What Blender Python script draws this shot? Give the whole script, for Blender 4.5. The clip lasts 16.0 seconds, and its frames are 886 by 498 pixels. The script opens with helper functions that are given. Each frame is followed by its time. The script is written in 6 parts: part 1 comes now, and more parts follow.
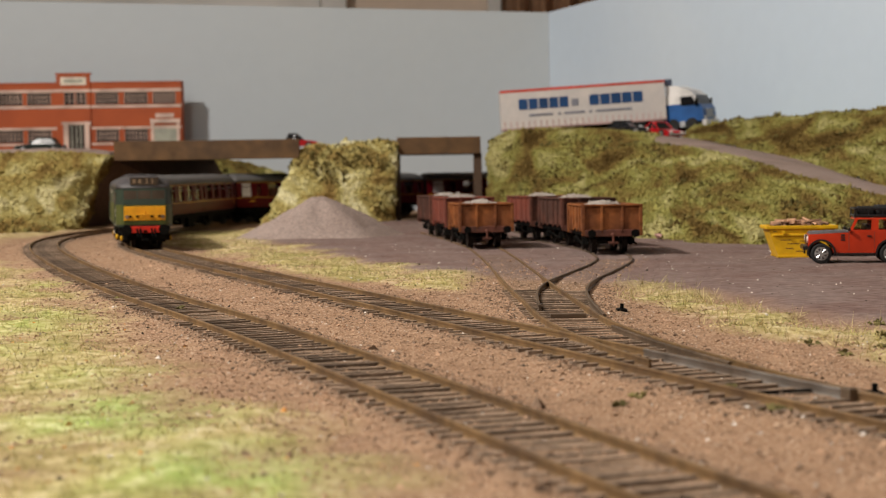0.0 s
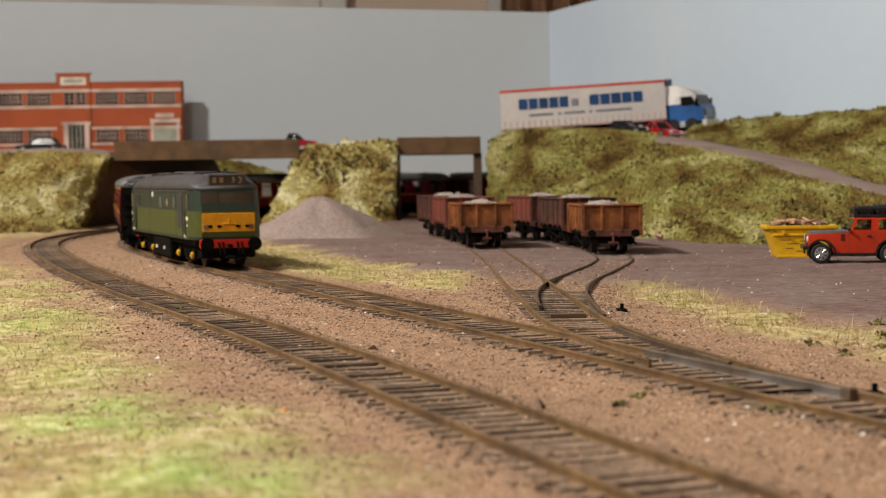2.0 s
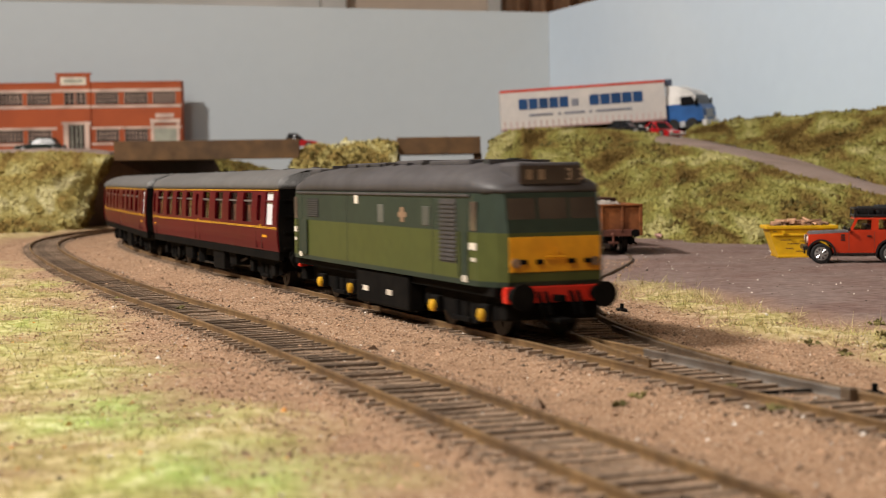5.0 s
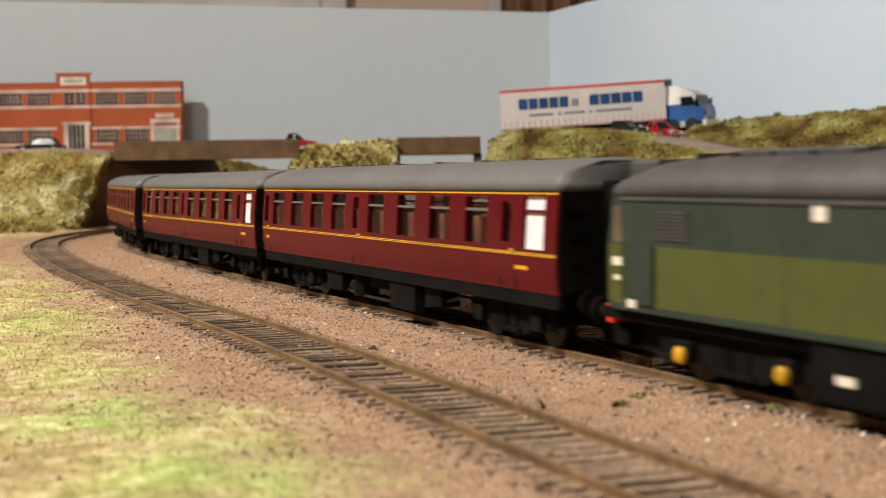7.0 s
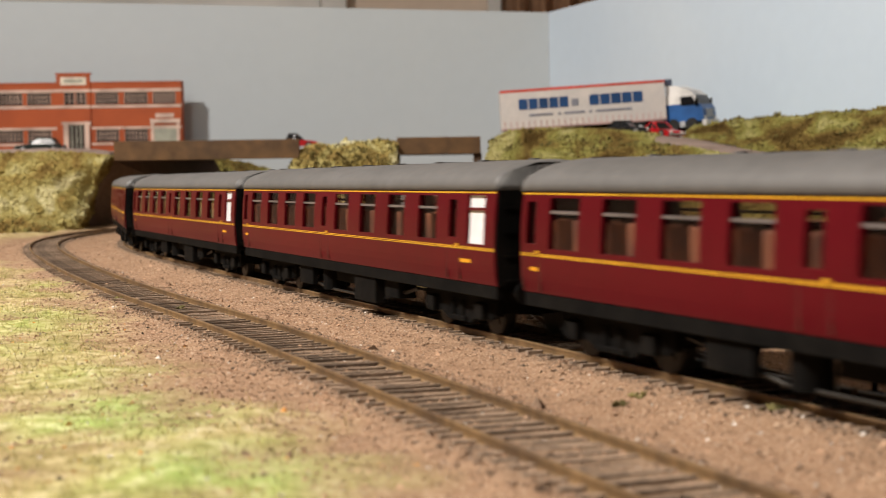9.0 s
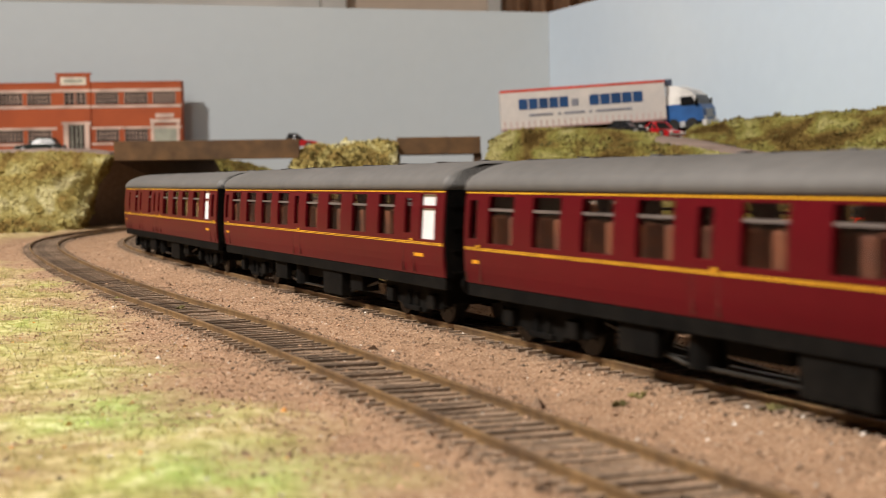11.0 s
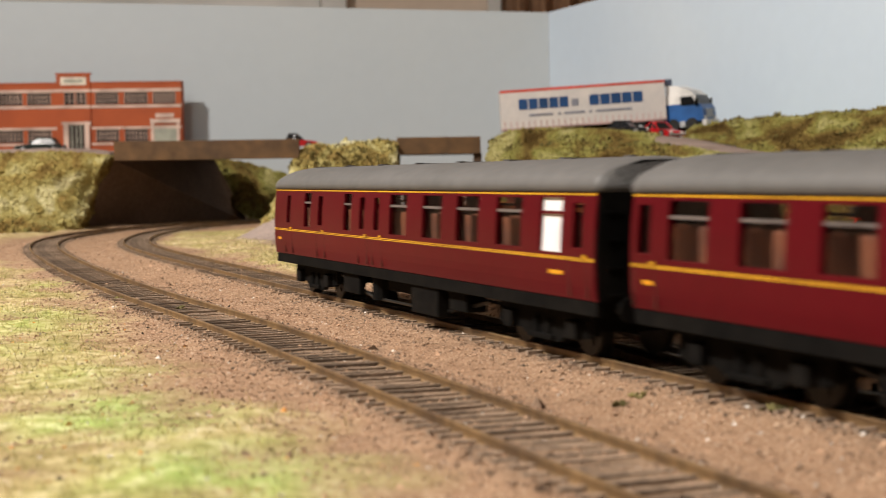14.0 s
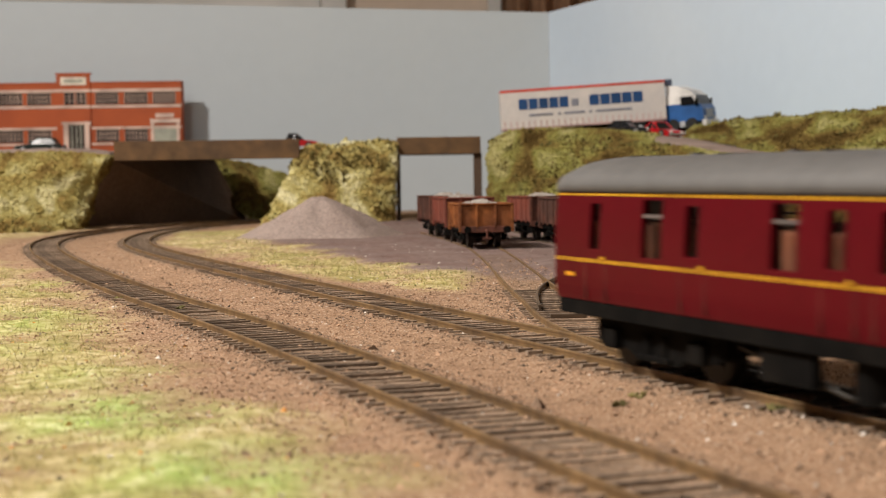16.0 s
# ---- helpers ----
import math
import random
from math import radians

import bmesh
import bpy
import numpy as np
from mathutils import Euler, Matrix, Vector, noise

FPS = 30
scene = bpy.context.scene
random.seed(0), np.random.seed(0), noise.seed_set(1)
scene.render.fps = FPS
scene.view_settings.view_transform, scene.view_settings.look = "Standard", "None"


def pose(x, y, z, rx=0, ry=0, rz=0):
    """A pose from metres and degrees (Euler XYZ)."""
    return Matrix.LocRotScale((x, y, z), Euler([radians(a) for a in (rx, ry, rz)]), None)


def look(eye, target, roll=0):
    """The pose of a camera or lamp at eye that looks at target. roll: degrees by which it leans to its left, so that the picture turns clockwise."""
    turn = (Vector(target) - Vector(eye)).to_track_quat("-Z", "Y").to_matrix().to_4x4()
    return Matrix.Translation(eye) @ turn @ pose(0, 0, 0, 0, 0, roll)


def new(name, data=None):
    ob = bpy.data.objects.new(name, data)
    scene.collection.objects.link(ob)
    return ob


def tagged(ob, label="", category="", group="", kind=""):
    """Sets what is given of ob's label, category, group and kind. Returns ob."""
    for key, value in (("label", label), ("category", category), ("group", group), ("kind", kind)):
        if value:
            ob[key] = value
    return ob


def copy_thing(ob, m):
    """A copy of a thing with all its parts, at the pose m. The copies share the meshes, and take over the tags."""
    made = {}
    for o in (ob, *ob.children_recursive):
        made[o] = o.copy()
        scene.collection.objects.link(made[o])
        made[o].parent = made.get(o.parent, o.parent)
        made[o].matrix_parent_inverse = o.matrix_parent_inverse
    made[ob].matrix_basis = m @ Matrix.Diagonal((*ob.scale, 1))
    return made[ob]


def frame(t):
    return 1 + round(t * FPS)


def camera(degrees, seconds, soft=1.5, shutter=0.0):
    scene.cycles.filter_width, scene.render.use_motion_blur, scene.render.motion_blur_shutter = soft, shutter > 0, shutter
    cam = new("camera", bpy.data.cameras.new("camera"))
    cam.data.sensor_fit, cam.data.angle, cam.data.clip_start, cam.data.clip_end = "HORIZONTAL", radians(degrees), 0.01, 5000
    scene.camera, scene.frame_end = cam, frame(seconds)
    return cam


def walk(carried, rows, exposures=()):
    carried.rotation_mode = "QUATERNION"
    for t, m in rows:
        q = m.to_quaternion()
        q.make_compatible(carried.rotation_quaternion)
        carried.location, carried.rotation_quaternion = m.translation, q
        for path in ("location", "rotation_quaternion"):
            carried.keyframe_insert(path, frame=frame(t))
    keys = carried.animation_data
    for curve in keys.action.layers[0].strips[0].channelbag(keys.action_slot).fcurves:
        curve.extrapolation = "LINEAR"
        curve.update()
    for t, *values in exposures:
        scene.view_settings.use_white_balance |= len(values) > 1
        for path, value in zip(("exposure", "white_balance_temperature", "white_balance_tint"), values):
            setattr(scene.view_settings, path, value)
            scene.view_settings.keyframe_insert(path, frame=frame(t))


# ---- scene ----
# ---- camera: it stands still, a hand's height over the layout ----
# A 4 mm to the foot model railway; small sizes below are in millimetres and MM turns them to metres.
MM = 0.001
cam = camera(33.02, 16.0, soft=1.0, shutter=0.8)
EYE = (0.0, 0.0, 0.0445)
VIEW = look(EYE, (0.0, 1.0, 0.0445 - math.tan(0.0437)), -0.773)
cam.data.dof.use_dof = True
cam.data.dof.focus_distance = 0.50
cam.data.dof.aperture_fstop = 36.0
walk(cam, [(0.0, VIEW), (16.0, VIEW)], [(0.0, -0.06), (4.0, 0.02), (6.4, 0.22), (14.0, 0.22), (16.0, 0.1)])

# ---- light: a lamp to the left of the layout, and a weaker added fill over its front edge ----
scene.view_settings.exposure = 0.0
world = bpy.data.worlds.new("room_air")
world.use_nodes = True
world.node_tree.nodes["Background"].inputs[0].default_value = (0.9, 0.93, 1.0, 1)
world.node_tree.nodes["Background"].inputs[1].default_value = 0.02
scene.world = world


def lamp(name, place, target, size, watts, colour):
    data = bpy.data.lights.new(name, "AREA")
    data.shape, data.size, data.energy, data.color = "DISK", size, watts, colour
    ob = new(name, data)
    ob.matrix_world = look(place, target)
    return ob


lamp("lamp_main", (-1.055, 0.402, 1.149), (-0.1, 0.8, 0), 0.16, 32, (1.0, 0.93, 0.85))
# Unseen fill, added to brighten the near ground.
lamp("lamp_front", (-0.50, -0.25, 0.95), (-0.1, 0.35, 0), 0.35, 7.6, (1.0, 0.93, 0.85))


# ---- materials ----
def mat(name, colour, rough=0.7, metal=0.0, vary=0.25, scale=400.0, bump=0.15, second=None, patch=40.0, spec=0.4, object_space=True, island=0.0, random_ob=0.0):
    """Base colour varied at two scales (grain and patches), with a fine relief."""
    m = bpy.data.materials.new(name)
    m.use_nodes = True
    nt = m.node_tree
    nd, ln = nt.nodes, nt.links
    bsdf = nd["Principled BSDF"]
    bsdf.inputs["Roughness"].default_value = rough
    bsdf.inputs["Metallic"].default_value = metal
    bsdf.inputs["Specular IOR Level"].default_value = spec
    co = nd.new("ShaderNodeTexCoord")
    fine, big = nd.new("ShaderNodeTexNoise"), nd.new("ShaderNodeTexNoise")
    fine.inputs["Scale"].default_value, fine.inputs["Detail"].default_value = scale, 4
    big.inputs["Scale"].default_value, big.inputs["Detail"].default_value = patch, 3
    src = co.outputs["Object"] if object_space else nd.new("ShaderNodeNewGeometry").outputs["Position"]
    ln.new(src, fine.inputs["Vector"])
    ln.new(src, big.inputs["Vector"])
    second = second or tuple(c * 0.6 for c in colour)
    mix = nd.new("ShaderNodeMix")
    mix.data_type = "RGBA"
    mix.inputs[6].default_value, mix.inputs[7].default_value = (*colour, 1), (*second, 1)
    ramp = nd.new("ShaderNodeMapRange")
    ramp.inputs[1].default_value, ramp.inputs[2].default_value = 0.42, 0.68
    ln.new(big.outputs[0], ramp.inputs[0])
    ln.new(ramp.outputs[0], mix.inputs[0])
    hsv = nd.new("ShaderNodeHueSaturation")
    vr = nd.new("ShaderNodeMapRange")
    vr.inputs[1].default_value, vr.inputs[2].default_value = 0.25, 0.75
    vr.inputs[3].default_value, vr.inputs[4].default_value = 1 - vary, 1 + vary
    ln.new(fine.outputs[0], vr.inputs[0])
    value = vr.outputs[0]
    if island or random_ob:
        rnd = nd.new("ShaderNodeNewGeometry").outputs["Random Per Island"] if island else nd.new("ShaderNodeObjectInfo").outputs["Random"]
        amount = island or random_ob
        r2 = nd.new("ShaderNodeMapRange")
        r2.inputs[3].default_value, r2.inputs[4].default_value = 1 - amount, 1 + amount
        ln.new(rnd, r2.inputs[0])
        mul = nd.new("ShaderNodeMath")
        mul.operation = "MULTIPLY"
        ln.new(value, mul.inputs[0])
        ln.new(r2.outputs[0], mul.inputs[1])
        value = mul.outputs[0]
    ln.new(value, hsv.inputs["Value"])
    ln.new(mix.outputs[2], hsv.inputs["Color"])
    ln.new(hsv.outputs[0], bsdf.inputs["Base Color"])
    if bump:
        b = nd.new("ShaderNodeBump")
        b.inputs["Strength"].default_value, b.inputs["Distance"].default_value = bump, 0.0006
        ln.new(fine.outputs[0], b.inputs["Height"])
        ln.new(b.outputs[0], bsdf.inputs["Normal"])
    return m


def glass_mat(name, colour, rough=0.05):
    m = bpy.data.materials.new(name)
    m.use_nodes = True
    nd, ln = m.node_tree.nodes, m.node_tree.links
    nd.clear()
    out, mix = nd.new("ShaderNodeOutputMaterial"), nd.new("ShaderNodeMixShader")
    tr, gl, fr = nd.new("ShaderNodeBsdfTransparent"), nd.new("ShaderNodeBsdfGlossy"), nd.new("ShaderNodeLayerWeight")
    pw, ad = nd.new("ShaderNodeMath"), nd.new("ShaderNodeMapRange")
    pw.operation, pw.inputs[1].default_value = "POWER", 4.0
    ad.inputs[3].default_value, ad.inputs[4].default_value = 0.035, 0.45
    tr.inputs[0].default_value = (*colour, 1)
    gl.inputs["Roughness"].default_value = rough
    fr.inputs[0].default_value = 0.5
    ln.new(fr.outputs["Facing"], pw.inputs[0])
    ln.new(pw.outputs[0], ad.inputs[0])
    ln.new(ad.outputs[0], mix.inputs[0])
    ln.new(tr.outputs[0], mix.inputs[1])
    ln.new(gl.outputs[0], mix.inputs[2])
    ln.new(mix.outputs[0], out.inputs[0])
    return m


def ground_mat():
    """Tan ballast sand, turned to scatter grass and to grey yard dust by two painted masks, with coarse and fine grain."""
    m = bpy.data.materials.new("scenic_ground")
    m.use_nodes = True
    nd, ln = m.node_tree.nodes, m.node_tree.links
    bsdf = nd["Principled BSDF"]
    bsdf.inputs["Roughness"].default_value = 0.95
    bsdf.inputs["Specular IOR Level"].default_value = 0.15
    pos = nd.new("ShaderNodeNewGeometry").outputs["Position"]

    def noise_of(scale, detail=5):
        n = nd.new("ShaderNodeTexNoise")
        n.inputs["Scale"].default_value, n.inputs["Detail"].default_value = scale, detail
        ln.new(pos, n.inputs["Vector"])
        return n.outputs[0]

    def ramp_of(src, stops):
        r = nd.new("ShaderNodeValToRGB")
        for i, (p, c) in enumerate(stops):
            e = r.color_ramp.elements[i] if i < 2 else r.color_ramp.elements.new(p)
            e.position, e.color = p, (*c, 1)
        ln.new(src, r.inputs[0])
        return r.outputs[0]

    def mixed(fac, a, b):
        x = nd.new("ShaderNodeMix")
        x.data_type = "RGBA"
        ln.new(fac, x.inputs[0])
        ln.new(a, x.inputs[6])
        ln.new(b, x.inputs[7])
        return x.outputs[2]

    grain, mid, big = noise_of(1500, 3), noise_of(260), noise_of(28)
    sand = ramp_of(grain, [(0.3, (0.165, 0.092, 0.052)), (0.56, (0.365, 0.228, 0.140)), (0.73, (0.80, 0.63, 0.47))])
    dirt = ramp_of(mid, [(0.3, (0.19, 0.110, 0.066)), (0.7, (0.43, 0.275, 0.175))])
    base = mixed(ramp_of(big, [(0.35, (0.15, 0.15, 0.15)), (0.65, (0.6, 0.6, 0.6))]), sand, dirt)
    grass = mixed(ramp_of(big, [(0.40, (0, 0, 0)), (0.62, (1, 1, 1))]), ramp_of(mid, [(0.3, (0.32, 0.235, 0.095)), (0.5, (0.57, 0.45, 0.22)), (0.7, (0.84, 0.73, 0.50))]),
                  ramp_of(mid, [(0.3, (0.19, 0.175, 0.05)), (0.5, (0.37, 0.325, 0.115)), (0.7, (0.60, 0.52, 0.26))]))
    lime = ramp_of(mid, [(0.3, (0.26, 0.42, 0.08)), (0.5, (0.40, 0.60, 0.15)), (0.7, (0.60, 0.74, 0.32))])
    a4 = nd.new("ShaderNodeAttribute")
    a4.attribute_name = "lime"
    grass = mixed(a4.outputs["Fac"], grass, lime)
    yard = mixed(ramp_of(big, [(0.35, (0, 0, 0)), (0.7, (1, 1, 1))]), ramp_of(mid, [(0.25, (0.160, 0.114, 0.101)), (0.7, (0.27, 0.203, 0.182))]),
                 ramp_of(mid, [(0.25, (0.120, 0.070, 0.061)), (0.7, (0.225, 0.148, 0.128))]))
    a1, a2, a3 = nd.new("ShaderNodeAttribute"), nd.new("ShaderNodeAttribute"), nd.new("ShaderNodeAttribute")
    a1.attribute_name, a2.attribute_name, a3.attribute_name = "grass", "yard", "track_shade"
    col = mixed(a2.outputs["Fac"], base, yard)
    # Grey-brown track bed, with the shade between sleepers put into its colour.
    col = mixed(a3.outputs["Fac"], col, ramp_of(mid, [(0.3, (0.105, 0.072, 0.048)), (0.7, (0.27, 0.19, 0.13))]))
    col = mixed(a1.outputs["Fac"], col, grass)
    ln.new(col, bsdf.inputs["Base Color"])
    b = nd.new("ShaderNodeBump")
    b.inputs["Strength"].default_value, b.inputs["Distance"].default_value = 0.7, 0.0006
    ln.new(grain, b.inputs["Height"])
    ln.new(b.outputs[0], bsdf.inputs["Normal"])
    return m


GROUND = ground_mat()
STONE = mat("ballast_stone", (0.39, 0.248, 0.158), 0.9, vary=0.2, island=0.5, bump=0)
CHIP = mat("pale_chip", (0.75, 0.68, 0.6), 0.8, vary=0.1, island=0.3, bump=0)
STONE_DARK = mat("brown_stone", (0.26, 0.175, 0.118), 0.9, vary=0.2, island=0.5, bump=0)
AMBER = mat("amber_grain", (0.62, 0.27, 0.05), 0.6, vary=0.2, island=0.4, bump=0)
WEED = mat("weed_green", (0.17, 0.145, 0.05), 0.9, vary=0.3, island=0.4, bump=0)
LUMP = mat("dark_lump", (0.07, 0.055, 0.04), 0.9, island=0.4, bump=0)
STRAW = mat("straw_blade", (0.56, 0.46, 0.23), 0.8, island=0.45, second=(0.40, 0.38, 0.14), patch=25, bump=0, object_space=False)
BLADE = mat("green_blade", (0.30, 0.315, 0.10), 0.8, island=0.5, second=(0.48, 0.42, 0.14), patch=25, bump=0, object_space=False)
def turf_mat(name, island=0.0, bump=0.0, stops=None):
    """Mottled scenic foliage: brown, ochre, olive and straw blotches."""
    m = bpy.data.materials.new(name)
    m.use_nodes = True
    nd, ln = m.node_tree.nodes, m.node_tree.links
    bsdf = nd["Principled BSDF"]
    bsdf.inputs["Roughness"].default_value, bsdf.inputs["Specular IOR Level"].default_value = 0.95, 0.08
    geo = nd.new("ShaderNodeNewGeometry")
    a, b = nd.new("ShaderNodeTexNoise"), nd.new("ShaderNodeTexNoise")
    a.inputs["Scale"].default_value, a.inputs["Detail"].default_value, a.inputs["Roughness"].default_value, a.inputs["Distortion"].default_value = 30.0, 5, 0.55, 0.6
    b.inputs["Scale"].default_value, b.inputs["Detail"].default_value = 420.0, 3
    flat = nd.new("ShaderNodeMapping")  # tufts run down the slope
    flat.inputs["Scale"].default_value = (1.0, 0.36, 1.0)
    ln.new(geo.outputs["Position"], flat.inputs["Vector"])
    ln.new(flat.outputs[0], a.inputs["Vector"])
    ln.new(flat.outputs[0], b.inputs["Vector"])
    r = nd.new("ShaderNodeValToRGB")
    stops = stops or ((0.36, (0.085, 0.053, 0.016)), (0.44, (0.185, 0.128, 0.040)), (0.50, (0.228, 0.190, 0.056)), (0.56, (0.262, 0.248, 0.074)), (0.65, (0.42, 0.38, 0.17)))
    for i, (p, c) in enumerate(stops):
        e = r.color_ramp.elements[i] if i < 2 else r.color_ramp.elements.new(p)
        e.position, e.color = p, (*c, 1)
    ln.new(a.outputs[0], r.inputs[0])
    v = nd.new("ShaderNodeMapRange")
    v.inputs[1].default_value, v.inputs[2].default_value, v.inputs[3].default_value, v.inputs[4].default_value = 0.25, 0.75, 0.78, 1.25
    ln.new(b.outputs[0], v.inputs[0])
    val = v.outputs[0]
    if island:
        q, mul = nd.new("ShaderNodeMapRange"), nd.new("ShaderNodeMath")
        q.inputs[3].default_value, q.inputs[4].default_value = 1 - island, 1 + island
        mul.operation = "MULTIPLY"
        ln.new(geo.outputs["Random Per Island"], q.inputs[0])
        ln.new(q.outputs[0], mul.inputs[0])
        ln.new(val, mul.inputs[1])
        val = mul.outputs[0]
    h = nd.new("ShaderNodeHueSaturation")
    ln.new(val, h.inputs["Value"])
    ln.new(r.outputs[0], h.inputs["Color"])
    ln.new(h.outputs[0], bsdf.inputs["Base Color"])
    if bump:
        k = nd.new("ShaderNodeBump")
        k.inputs["Strength"].default_value, k.inputs["Distance"].default_value = bump, 0.001
        ln.new(b.outputs[0], k.inputs["Height"])
        ln.new(k.outputs[0], bsdf.inputs["Normal"])
    return m


TURF = turf_mat("bank_turf", bump=0.6)
CRUMB = turf_mat("foam_crumb", island=0.16)
PALE = ((0.36, (0.16, 0.100, 0.030)), (0.44, (0.255, 0.178, 0.058)), (0.50, (0.315, 0.25, 0.083)), (0.56, (0.38, 0.33, 0.13)), (0.65, (0.58, 0.53, 0.30)))
STRAWY = ((0.36, (0.23, 0.145, 0.045)), (0.44, (0.36, 0.26, 0.09)), (0.50, (0.44, 0.36, 0.13)), (0.56, (0.52, 0.46, 0.20)), (0.65, (0.72, 0.67, 0.42)))
TURF_STRAW = turf_mat("pale_straw_turf", bump=0.6, stops=STRAWY)
CRUMB_STRAW = turf_mat("pale_straw_crumb", island=0.14, stops=STRAWY)
TURF_PALE = turf_mat("straw_turf", bump=0.6, stops=PALE)
CRUMB_PALE = turf_mat("straw_crumb", island=0.14, stops=PALE)
TUFT = mat("brown_tuft", (0.115, 0.082, 0.028), 0.95, vary=0.3, island=0.45, second=(0.16, 0.145, 0.05), patch=30, bump=0, spec=0.05, object_space=False)
ROADM = mat("road_dust", (0.33, 0.25, 0.215), 0.95, vary=0.2, scale=500, second=(0.25, 0.185, 0.155), patch=20, spec=0.1, object_space=False)
GRAVEL = mat("grey_gravel", (0.32, 0.252, 0.222), 0.95, vary=0.4, scale=700, second=(0.28, 0.215, 0.188), patch=30, bump=0.8, spec=0.1)
RAIL = mat("rusty_rail", (0.235, 0.145, 0.068), 0.5, metal=0.35, vary=0.3, scale=300, second=(0.13, 0.08, 0.045), patch=60)
STEEL = mat("worn_blade_steel", (0.26, 0.235, 0.21), 0.4, metal=0.6, vary=0.25, scale=200, second=(0.17, 0.13, 0.10), patch=70)
RAIL_DARK = mat("dull_rail", (0.15, 0.105, 0.07), 0.55, metal=0.35, vary=0.3, scale=300)
SLEEPER = mat("sleeper", (0.145, 0.104, 0.073), 0.9, vary=0.4, scale=600, random_ob=0.35, second=(0.28, 0.20, 0.14), patch=140)
# One pale blue paint: shade greys the back colour, light lifts the side's.
SKY_SHADED = mat("sky_board_shaded", (0.475, 0.525, 0.56), 0.75, vary=0.015, scale=60, second=(0.50, 0.545, 0.57), patch=2.2, bump=0.02, spec=0.25)
SKY_LIT = mat("sky_board_lit", (0.585, 0.695, 0.815), 0.75, vary=0.015, scale=60, second=(0.63, 0.73, 0.83), patch=3, bump=0.02, spec=0.25)
WOODB = mat("brown_stained_strip", (0.125, 0.066, 0.026), 0.8, vary=0.35, scale=90, second=(0.075, 0.042, 0.02), patch=20)
DARKCARD = mat("dark_card", (0.085, 0.052, 0.032), 0.9, vary=0.2, scale=300, second=(0.065, 0.042, 0.03), patch=12)
WALLCARD = mat("brown_card", (0.19, 0.12, 0.078), 0.9, vary=0.2, scale=300, second=(0.13, 0.08, 0.052), patch=12)
BRICK = mat("red_brick_card", (0.41, 0.084, 0.021), 0.7, vary=0.12, scale=700, second=(0.34, 0.068, 0.018), patch=25, bump=0)
CREAM = mat("pale_stone_trim", (0.70, 0.52, 0.43), 0.7, vary=0.06, bump=0)
PANE_D = mat("dark_window", (0.045, 0.032, 0.028), 0.25, vary=0.3, scale=200, bump=0)
MUNTIN = mat("window_bar", (0.42, 0.30, 0.24), 0.6, vary=0.1, bump=0)
SHUTTER = mat("grey_green_shutter", (0.36, 0.37, 0.30), 0.6, vary=0.06, bump=0)
RUST = mat("rust_orange", (0.25, 0.088, 0.028), 0.8, vary=0.4, scale=250, spec=0.2, second=(0.12, 0.042, 0.02), patch=55, bump=0.3)
RUST_D = mat("rust_brown", (0.075, 0.036, 0.027), 0.8, vary=0.35, scale=250, spec=0.2, second=(0.13, 0.048, 0.033), patch=55, bump=0.3)
RUST_R = mat("bauxite_red", (0.20, 0.05, 0.030), 0.75, vary=0.25, scale=250, second=(0.14, 0.045, 0.032), patch=60, bump=0.2)
WAGON_IN = mat("wagon_inside", (0.10, 0.065, 0.05), 0.9, vary=0.3, scale=250)
BLACK = mat("underframe_black", (0.0045, 0.0042, 0.004), 0.8, vary=0.4, scale=300, spec=0.06, second=(0.008, 0.007, 0.006), patch=80)
TYRE = mat("wheel_steel", (0.030, 0.026, 0.022), 0.45, metal=0.6, vary=0.2)
LOAD = mat("pale_stone_load", (0.36, 0.315, 0.28), 0.95, vary=0.3, scale=500, second=(0.32, 0.28, 0.25), patch=150, bump=0.8)
MAROON = mat("coach_maroon", (0.092, 0.0028, 0.0068), 0.38, vary=0.06, scale=250, second=(0.078, 0.0025, 0.0058), patch=20, bump=0.02, spec=0.11)
ROOFG = mat("coach_roof_grey", (0.118, 0.114, 0.112), 0.55, vary=0.12, scale=250, second=(0.10, 0.097, 0.095), patch=25, bump=0.05)
YELLOW = mat("lining_yellow", (0.75, 0.40, 0.02), 0.45, vary=0.05, bump=0)
WHITEW = mat("frosted_white", (0.86, 0.84, 0.86), 0.35, vary=0.02, bump=0)
SEAT = mat("seat_brown", (0.23, 0.085, 0.042), 0.8, vary=0.2, second=(0.11, 0.045, 0.03), patch=120)
WINBAR = mat("window_bar_grey", (0.20, 0.17, 0.17), 0.4, metal=0.4, vary=0.05, bump=0)
GLASS = glass_mat("coach_glass", (0.86, 0.82, 0.80))
GREEN_D = mat("loco_dark_green", (0.026, 0.040, 0.028), 0.45, vary=0.15, scale=250, spec=0.3, second=(0.020, 0.032, 0.024), patch=30, bump=0.03)
GREEN_L = mat("loco_olive_green", (0.066, 0.076, 0.019), 0.45, vary=0.12, scale=250, spec=0.3, second=(0.064, 0.077, 0.020), patch=30, bump=0.03)
LROOF = mat("loco_roof_grey", (0.066, 0.061, 0.064), 0.55, vary=0.25, scale=200, second=(0.047, 0.043, 0.042), patch=30, bump=0.1)
WARN = mat("warning_yellow", (0.78, 0.36, 0.012), 0.5, vary=0.12, scale=250, second=(0.66, 0.28, 0.01), patch=120)
BEAMRED = mat("buffer_beam_red", (0.78, 0.030, 0.012), 0.5, vary=0.1)
LWIN = mat("cab_glass", (0.085, 0.064, 0.048), 0.10, vary=0.3, scale=90, bump=0, spec=0.6)
